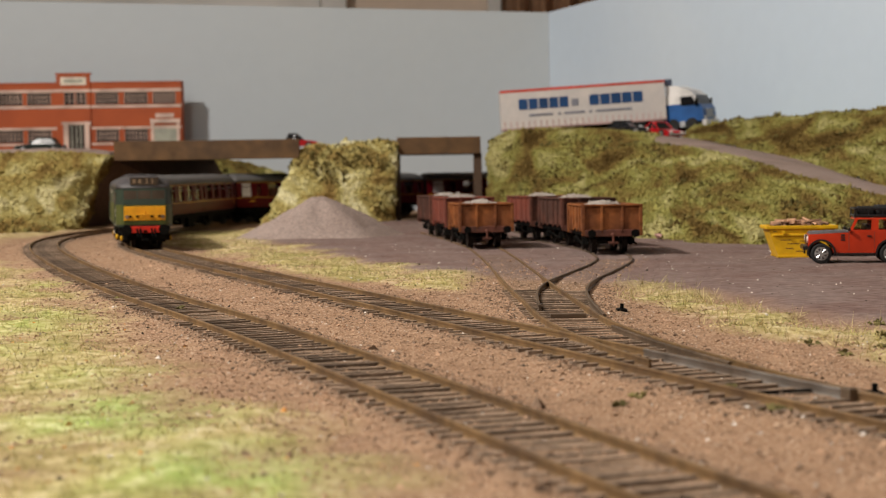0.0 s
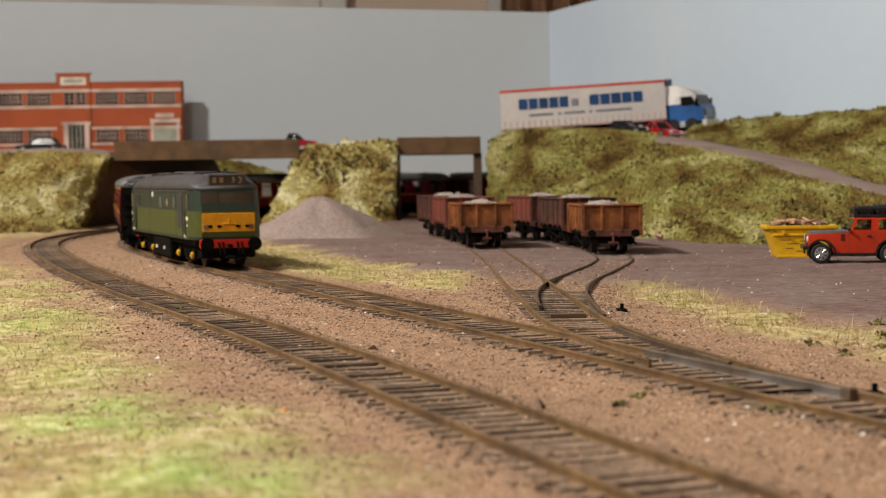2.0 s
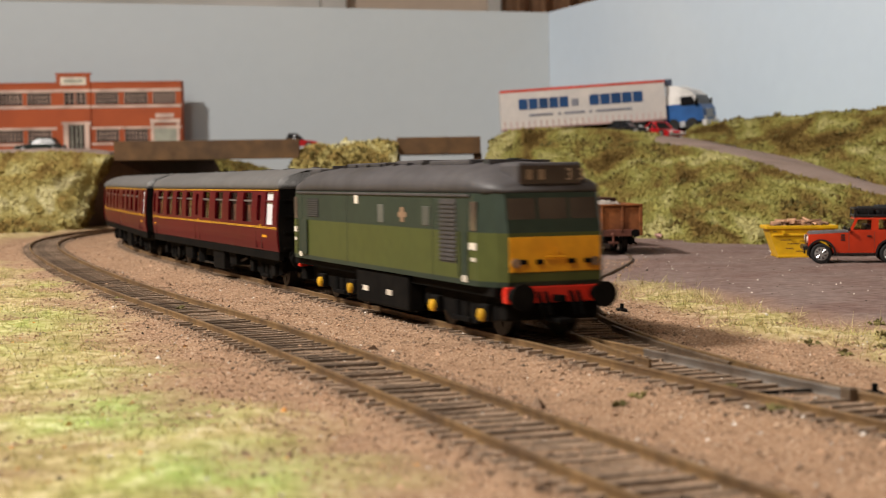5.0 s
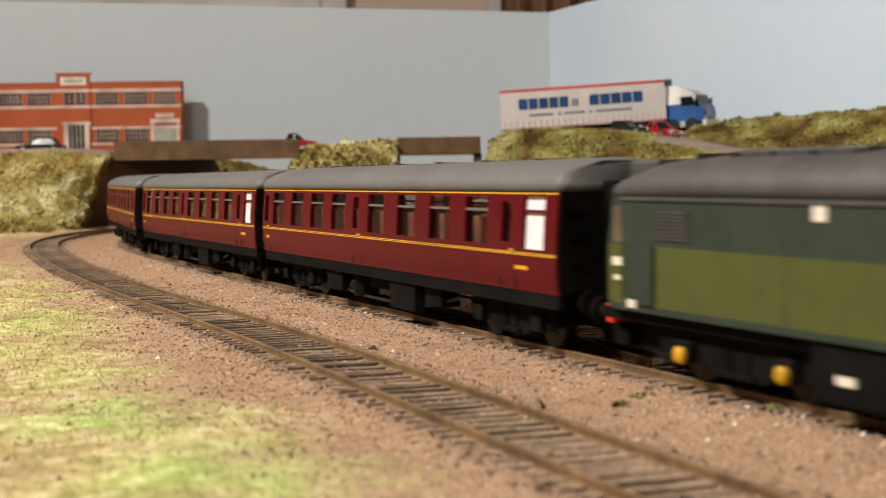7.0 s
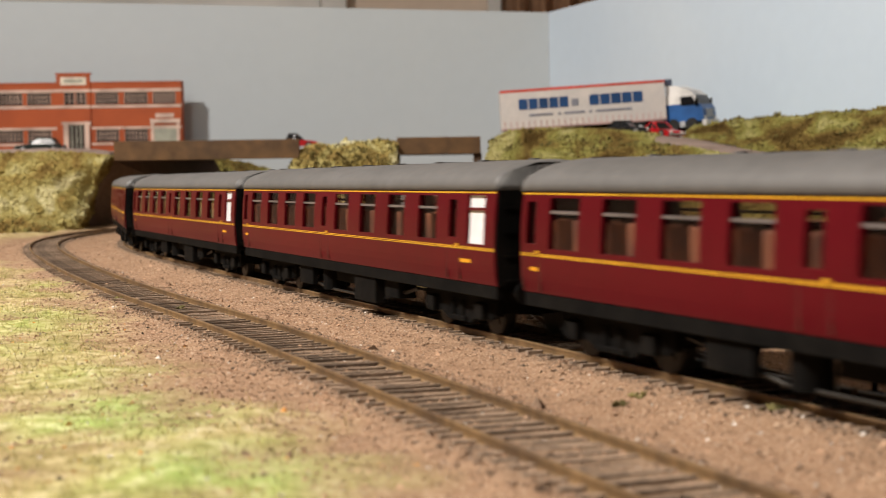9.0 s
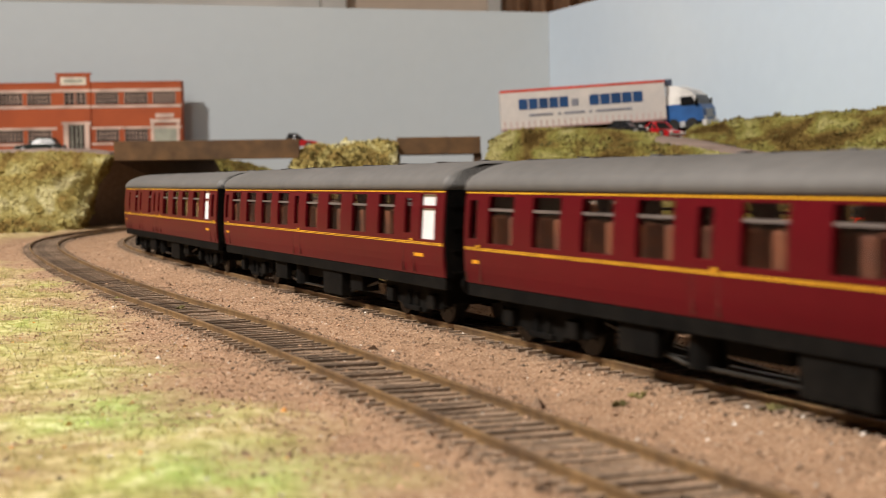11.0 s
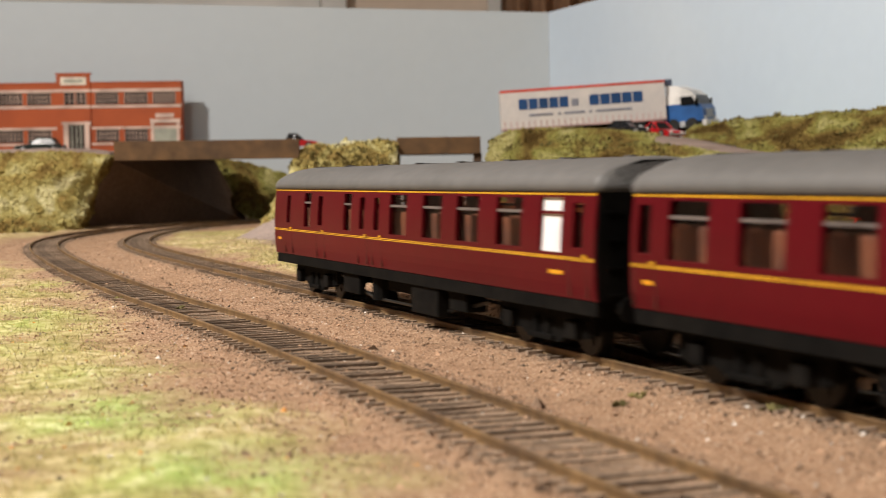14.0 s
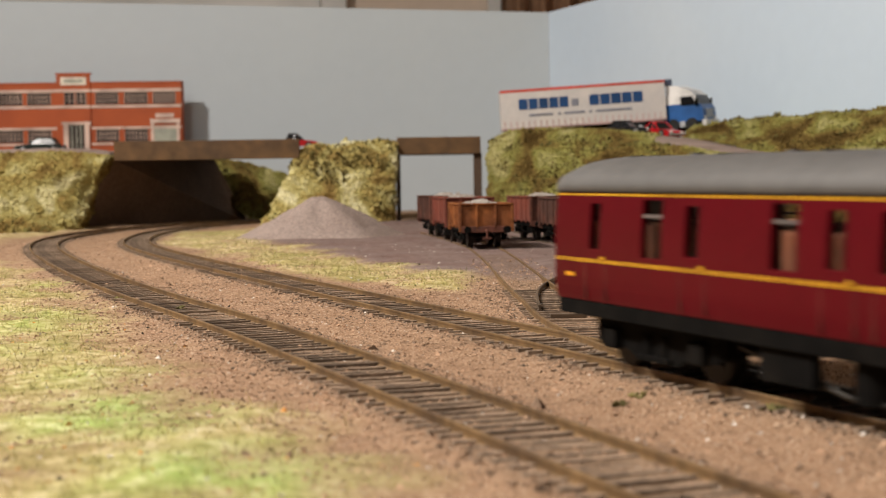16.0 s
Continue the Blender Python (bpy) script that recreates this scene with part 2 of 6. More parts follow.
HEADC = mat("headcode_tan", (0.30, 0.21, 0.13), 0.5, vary=0.1, bump=0)
GRILLE = mat("grille_dark", (0.03, 0.032, 0.03), 0.6, vary=0.2, bump=0)
AXLE_Y = mat("axlebox_yellow", (0.70, 0.38, 0.012), 0.5, vary=0.05, bump=0)
LABELW = mat("label_cream", (0.78, 0.70, 0.58), 0.6, vary=0.08, bump=0)
DULLWIN = mat("dull_window", (0.11, 0.115, 0.10), 0.4, vary=0.2, bump=0)
CREST = mat("crest_gold", (0.24, 0.15, 0.09), 0.6, vary=0.2, bump=0)
TRAILER = mat("trailer_white", (0.58, 0.54, 0.52), 0.6, vary=0.05, bump=0, second=(0.66, 0.60, 0.56))
TRED = mat("trailer_red", (0.62, 0.075, 0.05), 0.6, vary=0.05, bump=0)
TBLUE = mat("sign_blue", (0.010, 0.055, 0.17), 0.6, vary=0.05, bump=0)
TBAR = mat("sign_grey", (0.22, 0.22, 0.26), 0.6, vary=0.05, bump=0)
TSTRAP = mat("strap_pink", (0.55, 0.34, 0.32), 0.6, vary=0.05, bump=0)
CABBLUE = mat("cab_blue", (0.03, 0.12, 0.36), 0.35, vary=0.05, bump=0)
CABWHITE = mat("cab_white", (0.82, 0.80, 0.78), 0.35, vary=0.03, bump=0)
CABDARK = mat("box_dark", (0.07, 0.085, 0.13), 0.5, vary=0.1, bump=0)
CABGREY = mat("cab_grey", (0.42, 0.43, 0.45), 0.4, vary=0.05, bump=0)
CARGLASS = mat("car_glass", (0.012, 0.013, 0.015), 0.15, vary=0.1, bump=0, spec=0.3)
CARRED = mat("car_red", (0.52, 0.012, 0.018), 0.25, vary=0.04, bump=0, spec=0.6)
CARGREEN = mat("car_dark_green", (0.014, 0.022, 0.018), 0.45, vary=0.05, bump=0, spec=0.2)
CARBLACK = mat("car_black", (0.012, 0.012, 0.014), 0.3, vary=0.05, bump=0, spec=0.6)
SILVER = mat("silver", (0.62, 0.62, 0.62), 0.3, metal=0.7, vary=0.05, bump=0)
RUBBER = mat("rubber", (0.014, 0.014, 0.014), 0.75, vary=0.2, bump=0.2)
JEEPRED = mat("jeep_orange_red", (0.62, 0.042, 0.010), 0.25, vary=0.04, bump=0, spec=0.6)
JEEPGREY = mat("bonnet_grey", (0.10, 0.095, 0.10), 0.45, vary=0.15, bump=0.05)
LAMPC = mat("lamp_lens", (0.85, 0.80, 0.74), 0.2, vary=0.05, bump=0)
SKIPY = mat("skip_yellow", (0.72, 0.42, 0.008), 0.5, vary=0.10, scale=300, second=(0.60, 0.33, 0.006), patch=90)
SCRATCH = mat("scratch_brown", (0.24, 0.13, 0.02), 0.7, vary=0.2, bump=0)
TIMBER = mat("scrap_timber", (0.40, 0.23, 0.14), 0.85, vary=0.3, random_ob=0.6)
PINKROCK = mat("pink_rock", (0.62, 0.36, 0.32), 0.8, vary=0.2)
WALLP = mat("room_wall_cream", (0.74, 0.61, 0.50), 0.85, vary=0.03, scale=60, second=(0.70, 0.58, 0.48), patch=2, bump=0.03)
WHITEP = mat("white_gloss", (0.80, 0.79, 0.76), 0.4, vary=0.02, scale=40, patch=3, bump=0.02)
CURTAIN = mat("brown_curtain", (0.27, 0.15, 0.085), 0.85, vary=0.2, scale=60, patch=8)
CARPET = mat("room_floor_brown", (0.20, 0.15, 0.11), 0.9, vary=0.2, scale=150)
PLY = mat("plywood_edge", (0.45, 0.33, 0.2), 0.7, vary=0.2, scale=60)


# ---- builders ----
def box(bm, x0, x1, y0, y1, z0, z1, bevel=0.0, taper=None):
    """A box; taper = (dx, dy) draws its top in on each side."""
    tx, ty = taper or (0, 0)
    v = [bm.verts.new(p) for p in ((x0, y0, z0), (x1, y0, z0), (x1, y1, z0), (x0, y1, z0),
                                   (x0 + tx, y0 + ty, z1), (x1 - tx, y0 + ty, z1), (x1 - tx, y1 - ty, z1), (x0 + tx, y1 - ty, z1))]
    fs = [bm.faces.new([v[i] for i in f]) for f in ((3, 2, 1, 0), (4, 5, 6, 7), (0, 1, 5, 4), (1, 2, 6, 5), (2, 3, 7, 6), (3, 0, 4, 7))]
    if bevel:
        es = list({e for f in fs for e in f.edges})
        bmesh.ops.bevel(bm, geom=es, offset=bevel, segments=2, affect="EDGES", profile=0.5)


def tube(bm, a, b, r, n=12, r2=None):
    """A capped round bar from a to b."""
    a, b = Vector(a), Vector(b)
    w = (b - a).normalized()
    u = w.orthogonal().normalized()
    s = w.cross(u)
    r2 = r if r2 is None else r2
    lo = [bm.verts.new(a + (u * math.cos(t) + s * math.sin(t)) * r) for t in (2 * math.pi * i / n for i in range(n))]
    hi = [bm.verts.new(b + (u * math.cos(t) + s * math.sin(t)) * r2) for t in (2 * math.pi * i / n for i in range(n))]
    for i in range(n):
        bm.faces.new((lo[i], lo[(i + 1) % n], hi[(i + 1) % n], hi[i]))
    bm.faces.new(lo[::-1])
    bm.faces.new(hi)


def loft(bm, rings, close=True, caps=True):
    """Skin through rings of points of equal count."""
    vs = [[bm.verts.new(p) for p in r] for r in rings]
    n = len(vs[0])
    for a, b in zip(vs[:-1], vs[1:]):
        for i in range(n if close else n - 1):
            j = (i + 1) % n
            bm.faces.new((a[i], a[j], b[j], b[i]))
    if caps and close:
        bm.faces.new(vs[0][::-1])
        bm.faces.new(vs[-1])


def prism(bm, pts, y0, y1):
    """An outline in x and z, drawn out along y."""
    loft(bm, [[(x, y0, z) for x, z in pts], [(x, y1, z) for x, z in pts]])


def part(name, bm, material, parent=None, label="", smooth=False, at=None):
    """Links a bmesh drawn in millimetres as one mesh object, under a thing or a part."""
    bmesh.ops.recalc_face_normals(bm, faces=bm.faces[:])
    bmesh.ops.scale(bm, vec=(MM, MM, MM), verts=bm.verts[:])
    me = bpy.data.meshes.new(name)
    bm.to_mesh(me)
    bm.free()
    me.materials.append(material)
    if smooth:
        me.polygons.foreach_set("use_smooth", [True] * len(me.polygons))
    ob = new(name, me)
    if parent is not None:
        ob.parent = parent
    if at is not None:
        ob.matrix_basis = at
    if label:
        ob["label"] = label
    return ob


def simple(name, fn, material, parent=None, label="", smooth=False, at=None):
    bm = bmesh.new()
    fn(bm)
    return part(name, bm, material, parent, label, smooth, at)


def thing(name, label, category, m, group="", kind=""):
    ob = new(name)
    ob.empty_display_size = 0.01
    ob.matrix_basis = m
    return tagged(ob, label, category, group, kind)


def again(ob, parent, m):
    """The same mesh once more, as another part."""
    o = ob.copy()
    scene.collection.objects.link(o)
    o.parent = parent
    o.matrix_basis = m
    return o


def raw(name, verts, faces, material, smooth=False):
    me = bpy.data.meshes.new(name)
    me.from_pydata(np.asarray(verts, float).tolist(), [], np.asarray(faces, int).tolist())
    me.materials.append(material)
    if smooth:
        me.polygons.foreach_set("use_smooth", [True] * len(me.polygons))
    return new(name, me)


RNG = np.random.default_rng(7)


def value_noise(x, y, cell, seed=0):
    """Smooth noise from 0 to 1 over the plane."""
    g = np.random.default_rng(seed).random((256, 256))
    u, v = np.asarray(x) / cell + 1000.0, np.asarray(y) / cell + 1000.0
    i, j = np.floor(u).astype(int), np.floor(v).astype(int)
    a, b = u - i, v - j
    a, b = a * a * (3 - 2 * a), b * b * (3 - 2 * b)
    i0, i1, j0, j1 = i % 256, (i + 1) % 256, j % 256, (j + 1) % 256
    return (g[i0, j0] * (1 - a) + g[i1, j0] * a) * (1 - b) + (g[i0, j1] * (1 - a) + g[i1, j1] * a) * b


def blades(name, pts, normals, length, width, material, lean=0.8):
    """Many single grass fibres, as one object."""
    n = len(pts)
    d = normals + RNG.normal(0, lean, (n, 3))
    d /= np.linalg.norm(d, axis=1)[:, None]
    s = np.cross(d, RNG.normal(0, 1, (n, 3)))
    s /= np.linalg.norm(s, axis=1)[:, None] + 1e-9
    ln_ = (length * RNG.uniform(0.5, 1.4, n))[:, None]
    v = np.stack([pts - s * width / 2, pts + s * width / 2, pts + d * ln_], 1).reshape(-1, 3)
    return raw(name, v, np.arange(3 * n).reshape(-1, 3), material)


OCT = np.array([(1, 0, 0), (-1, 0, 0), (0, 1, 0), (0, -1, 0), (0, 0, 1), (0, 0, -1)], float)
OCT_F = np.array([(0, 2, 4), (2, 1, 4), (1, 3, 4), (3, 0, 4), (2, 0, 5), (1, 2, 5), (3, 1, 5), (0, 3, 5)])


def crumbs(name, pts, size, material, squash=1.0):
    """Many small uneven lumps, as one object."""
    n = len(pts)
    v = OCT[None] * RNG.uniform(0.45, 1.3, (n, 6, 1)) + RNG.normal(0, 0.25, (n, 6, 3))
    v[:, :, 2] *= squash
    r = size * RNG.lognormal(0, 0.4, n)
    t = RNG.uniform(0, 6.28, n)
    c, s = np.cos(t)[:, None], np.sin(t)[:, None]
    x, y = v[:, :, 0] * c - v[:, :, 1] * s, v[:, :, 0] * s + v[:, :, 1] * c
    v = np.stack([x, y, v[:, :, 2]], 2) * r[:, None, None] + pts[:, None, :]
    f = OCT_F[None] + (np.arange(n) * 6)[:, None, None]
    return raw(name, v.reshape(-1, 3), f.reshape(-1, 3), material)


# ---- the lines of the two running tracks ----
STEP = 4.0
KNOTS = np.linspace(0, 1750, 12)
INNER = (251.15, -186.75, 1.91, (0.1871, 0.1285, 0.0726, 0.0968, -0.2214, 0.0409, -0.0632, -0.12, -1.1119, -1.2596, -2.1108, -3.4377), -2.3)
OUTER = (129.19, -52.87, 1.9078, (0.4725, 0.0329, -0.1449, 0.3734, -0.2662, -0.2328, -0.0776, -0.8122, -1.7738, -1.7413, -1.2939, -0.7929), -1.4)


def line_of(x0, y0, h0, bends, tail):
    """Places along a track every STEP millimetres: arc length, x, y, heading."""
    s = np.arange(-1000, 2600, STEP)
    k = np.interp(s, KNOTS, bends)
    k[s < 0], k[s > 1700] = 0, tail
    k = k / 1000
    th = np.concatenate([[0], np.cumsum((k[1:] + k[:-1]) / 2 * STEP)])
    o = int(np.argmin(abs(s)))
    th += h0 - th[o]
    c, n = np.cos(th), np.sin(th)
    x = np.concatenate([[0], np.cumsum((c[1:] + c[:-1]) / 2 * STEP)])
    y = np.concatenate([[0], np.cumsum((n[1:] + n[:-1]) / 2 * STEP)])
    return s, x - x[o] + x0, y - y[o] + y0, th


def lie(y):
    """The height of the board's surface: it climbs a little towards the bridges."""
    return np.interp(y, (94, 464, 651, 838, 1126, 1419), (0, 2.5, 2.9, 3.5, 5.2, 8.0))


RAIL_TOP = 3.0
IN_S, IN_X, IN_Y, IN_T = line_of(*INNER)
OUT_S, OUT_X, OUT_Y, OUT_T = line_of(*OUTER)


def spline(pts, step=4.0):
    """A smooth line through plan points, with headings."""
    p = [np.array(q, float) for q in pts]
    p = [2 * p[0] - p[1]] + p + [2 * p[-1] - p[-2]]
    out = []
    for i in range(1, len(p) - 2):
        n = max(2, int(np.linalg.norm(p[i + 1] - p[i]) / step))
        for j in range(n):
            t = j / n
            out.append(0.5 * (2 * p[i] + (p[i + 1] - p[i - 1]) * t + (2 * p[i - 1] - 5 * p[i] + 4 * p[i + 1] - p[i + 2]) * t * t + (3 * p[i] - p[i - 1] - 3 * p[i + 1] + p[i + 2]) * t ** 3))
    out.append(p[-2])
    a = np.array(out)
    d = np.gradient(a, axis=0)
    return a[:, 0], a[:, 1], np.arctan2(d[:, 1], d[:, 0])


S1X, S1Y, S1T = spline([(74, 270), (62, 305), (54.5, 335), (47, 366), (40.5, 405), (37, 440), (35.5, 484), (33, 571), (31, 663), (28.5, 770), (23.5, 885), (14.5, 967), (4, 1050), (-8, 1130)])
S2X, S2Y, S2T = spline([(38.5, 425), (39, 455), (40, 495), (43.5, 545), (51, 592), (64, 645), (77.5, 700), (86.5, 755), (88, 830), (78.5, 915), (63, 1000), (44, 1120)])


def near_line(px, py, lx, ly):
    """Distance from points to a line of plan points."""
    best = np.full(np.shape(px), 1e9)
    for a, b in zip(lx[::3], ly[::3]):
        best = np.minimum(best, (px - a) ** 2 + (py - b) ** 2)
    return np.sqrt(best)


def inside(px, py, poly, soft):
    """A soft mask of a plan polygon: 1 inside, 0 outside."""
    hit = np.zeros(np.shape(px), bool)
    dist = np.full(np.shape(px), 1e9)
    for (x1, y1), (x2, y2) in zip(poly, poly[1:] + poly[:1]):
        cross = ((y1 > py) != (y2 > py)) & (px < (x2 - x1) * (py - y1) / (y2 - y1 + 1e-9) + x1)
        hit ^= cross
        t = np.clip(((px - x1) * (x2 - x1) + (py - y1) * (y2 - y1)) / ((x2 - x1) ** 2 + (y2 - y1) ** 2), 0, 1)
        dist = np.minimum(dist, np.hypot(px - x1 - t * (x2 - x1), py - y1 - t * (y2 - y1)))
    return np.clip(0.5 + np.where(hit, 1, -1) * dist / (2 * soft), 0, 1)


YARD = [(-145, 1060), (-96, 965), (-42, 770), (-11, 680), (11, 650), (28, 632), (60, 600), (78, 575), (102, 523), (110, 456), (124, 418), (300, 300), (420, 900), (60, 1420), (-60, 1420), (-120, 1180)]
GRASS_MID = [(-215, 1250), (-195, 1060), (-168, 985), (-115, 838), (-58, 685), (-19, 606), (8, 585), (14, 640), (-8, 675), (-38, 755), (-92, 955), (-138, 1060), (-160, 1350)]
GRASS_RIGHT = [(72, 590), (72, 545), (81, 455), (92, 390), (103, 335), (150, 250), (260, 250), (150, 380), (124, 412), (108, 450), (99, 520), (80, 575)]
GRASS_LEFT = [(-300, 900), (-241, 810), (-154, 600), (-100, 440), (-76, 358), (-52, 310), (-34, 268), (-20, 224), (-10, 150), (-400, 50), (-900, 400), (-800, 1250), (-370, 1250), (-330, 1050)]
GRASS_BACK = [(-800, 1250), (-330, 1180), (-322, 1290), (-330, 1420), (-800, 1500)]


def masks(px, py):
    wob = (value_noise(px, py, 28, 3) - 0.5) * 26 + (value_noise(px, py, 9, 4) - 0.5) * 12
    qx, qy = px + wob * 0.6, py + wob
    grass = np.maximum.reduce([inside(qx, qy, GRASS_MID, 7), inside(qx, qy, GRASS_RIGHT, 7), inside(qx, qy, GRASS_LEFT, 14), inside(qx, qy, GRASS_BACK, 14)])
    yard = inside(px + wob * 0.3, py + wob * 0.3, YARD, 9)
    grass = grass * np.clip(0.08 + 0.85 * value_noise(px, py, 17, 5) + 0.5 * value_noise(px, py, 6, 16), 0, 1)
    d_in, d_out = near_line(px, py, IN_X, IN_Y), near_line(px, py, OUT_X, OUT_Y)
    d_s = np.minimum(near_line(px, py, S1X[:130], S1Y[:130]), near_line(px, py, S2X[:80], S2Y[:80]))
    # Mask of the track bed, where the sleeper-gap shade is coloured in.
    track_shade = np.maximum(np.clip((17 - np.minimum(d_in, d_out)) / 5, 0, 1), np.clip((13 - d_s) / 6, 0, 1) * 0.4)
    return grass, yard, track_shade * (0.55 + 0.45 * value_noise(px, py, 6, 9)), np.minimum(np.minimum(d_in, d_out), d_s)


def surface(px, py):
    """The ground's height in millimetres, for plan points in millimetres."""
    grass, yard, track_shade, near = masks(px, py)
    z = lie(py) + yard * np.where(near < 14, 2.0, 2.2)
    calm = np.clip((near - 16) / 12, 0.12, 1)
    z = z + calm * ((value_noise(px, py, 11, 1) - 0.5) * 1.4 + (value_noise(px, py, 40, 2) - 0.5) * 2.0) * (1 - 0.7 * yard)
    z = z + np.clip((21 - near) / 6, 0, 1) * (0.68 + 0.5 * value_noise(px, py, 13, 15) + 0.15 * np.clip((330 - py) / 90, 0, 1)) * (1 - yard)
    z = z + grass * (value_noise(px, py, 7, 6) * 1.3 + 0.2)
    return z + (value_noise(px, py, 3.5, 8) - 0.5) * 0.5


def make_ground():
    xs = np.concatenate([np.arange(-900, -460, 25), np.arange(-460, 330, 3.6), np.arange(330, 801, 25)])
    ys = np.concatenate([np.arange(-1080, 150, 40), np.arange(150, 640, 3.0), np.arange(640, 1100, 5), np.arange(1100, 1500, 9), np.arange(1500, 2381, 40)])
    gx, gy = np.meshgrid(xs, ys)
    gz = surface(gx, gy)
    nx, ny = len(xs), len(ys)
    v = np.stack([gx, gy, gz], 2).reshape(-1, 3) * MM
    i = np.arange(nx * ny).reshape(ny, nx)
    f = np.stack([i[:-1, :-1], i[:-1, 1:], i[1:, 1:], i[1:, :-1]], 2).reshape(-1, 4)
    ob = raw("ground", v, f, GROUND, True)
    grass, yard, track_shade, _ = masks(gx, gy)
    lime = np.zeros_like(gx)
    for bx, by, rx, ry, k in ((-60, 282, 20, 28, 1.2), (-28, 226, 20, 24, 1.2), (-128, 470, 26, 60, 0.45), (-75, 335, 20, 24, 0.4), (-10, 196, 14, 12, 0.6), (-118, 380, 26, 30, 0.35), (-165, 640, 20, 70, 0.3)):
        lime = np.maximum(lime, k * np.exp(-(((gx - bx) / rx) ** 2 + ((gy - by) / ry) ** 2)))
    lime *= 0.55 + 0.6 * value_noise(gx, gy, 8, 14)
    for name, val in (("grass", grass), ("yard", yard), ("track_shade", track_shade), ("lime", np.clip(lime, 0, 1))):
        a = ob.data.attributes.new(name, "FLOAT", "POINT")
        a.data.foreach_set("value", val.astype(np.float32).ravel())
    tagged(ob, "tan sandy railway scenery with ballast, scatter grass and grey yard", "ground", kind="structure")


make_ground()


# ---- room and backdrop ----
def slab(name, a, b, z0, z1, thick, material, label, category):
    """An upright board from plan point a to b (metres), drawn back to the right of that way."""
    a, b = Vector((*a, 0)), Vector((*b, 0))
    w = (b - a).normalized()
    n = Vector((-w.y, w.x, 0)) * thick
    bm = bmesh.new()
    loft(bm, [[(p.x * 1000, p.y * 1000, z * 1000) for p in (a, b, b + n, a + n)] for z in (z0, z1)])
    return tagged(part(name, bm, material), label, category, kind="structure")


slab("backdrop_back", (-0.95, 2.06), (0.1488, 2.06), 0.0, 0.2985, 0.006, SKY_SHADED, "pale blue painted sky board behind the layout, its colour greyed as in shade", "backdrop")
slab("backdrop_side", (0.1490, 2.0595), (0.60, 0.897), 0.0, 0.277, 0.006, SKY_LIT, "pale blue painted sky board beside the layout, its colour lightened as if lit", "backdrop")
slab("wall_north", (-2.3, 3.2), (2.3, 3.2), -0.9, 1.62, 0.1, WALLP, "plain cream painted room wall", "wall")
slab("wall_east", (2.3, 3.2), (2.3, -1.9), -0.9, 1.62, 0.1, WALLP, "plain cream painted room wall", "wall")
slab("wall_south", (2.3, -1.9), (-2.3, -1.9), -0.9, 1.62, 0.1, WALLP, "plain cream painted room wall", "wall")
slab("wall_west", (-2.3, -1.9), (-2.3, 3.2), -0.9, 1.62, 0.1, WALLP, "plain cream painted room wall", "wall")
for v in bpy.data.objects["backdrop_back"].data.vertices:
    if v.co.z > 0.1:  # its top edge falls towards the corner
        v.co.z = 0.277 - 0.0345 * (v.co.x - 0.1488)
tagged(simple("ceiling", lambda bm: box(bm, -2400, 2400, -2000, 3300, 1620, 1700), WHITEP), "plain white room ceiling", "ceiling", kind="structure")
tagged(simple("floor", lambda bm: box(bm, -2400, 2400, -2000, 3300, -980, -900), CARPET), "brown carpeted room floor", "floor", kind="structure")


def make_baseboard():
    t = thing("baseboard", "plywood baseboard table that carries the layout", "table", pose(0, 0, 0))
    simple("tabletop", lambda bm: box(bm, -900, 800, -1080, 2380, -24, -6), PLY, t)
    leg = simple("leg", lambda bm: box(bm, -25, 25, -25, 25, -900, -24, 2), PLY, t, at=pose(-0.8, -1.0, 0))
    for x, y in ((0.7, -1.0), (-0.8, 2.3), (0.7, 2.3), (-0.8, 0.65), (0.7, 0.65)):
        again(leg, t, pose(x, y, 0))


make_baseboard()


def make_door_and_curtain():
    d = thing("door_1", "white painted panel door in the room wall", "door", pose(-0.62, 3.19, -0.9), kind="structure")
    simple("door_leaf", lambda bm: box(bm, -400, 370, -30, 0, 0, 1980, 3), WHITEP, d)
    simple("door_frame", lambda bm: (box(bm, 372, 425, -45, 0, 0, 2040, 3), box(bm, -470, -402, -45, 0, 0, 2040, 3), box(bm, -400, 370, -45, 0, 1984, 2040, 3)), WHITEP, d)
    c = thing("curtain", "brown pleated curtain hanging at the room wall", "curtain", pose(0.42, 3.13, -0.85))
    bm = bmesh.new()
    n = 120
    ring = [(-290 + 580 * i / n, 22 * math.sin(i * 0.62) + 6 * math.sin(i * 1.7), z) for z in (0, 2200) for i in range(n + 1)]
    front = [[(x, y, z) for x, y, z in ring if z == zz] for zz in (0, 2200)]
    loft(bm, [a + [(x, y + 4, z) for x, y, z in reversed(a)] for a in front])
    part("curtain_cloth", bm, CURTAIN, c, smooth=True)
    simple("curtain_rail", lambda b: tube(b, (-330, 8, 2205), (330, 8, 2205), 10), WHITEP, c)
    p = thing("door_post", "white painted post beside the curtain", "trim", pose(0.115, 3.19, -0.9), kind="structure")
    simple("post", lambda bm: box(bm, -14, 14, -40, 0, 0, 2050, 2), WHITEP, p)


make_door_and_curtain()


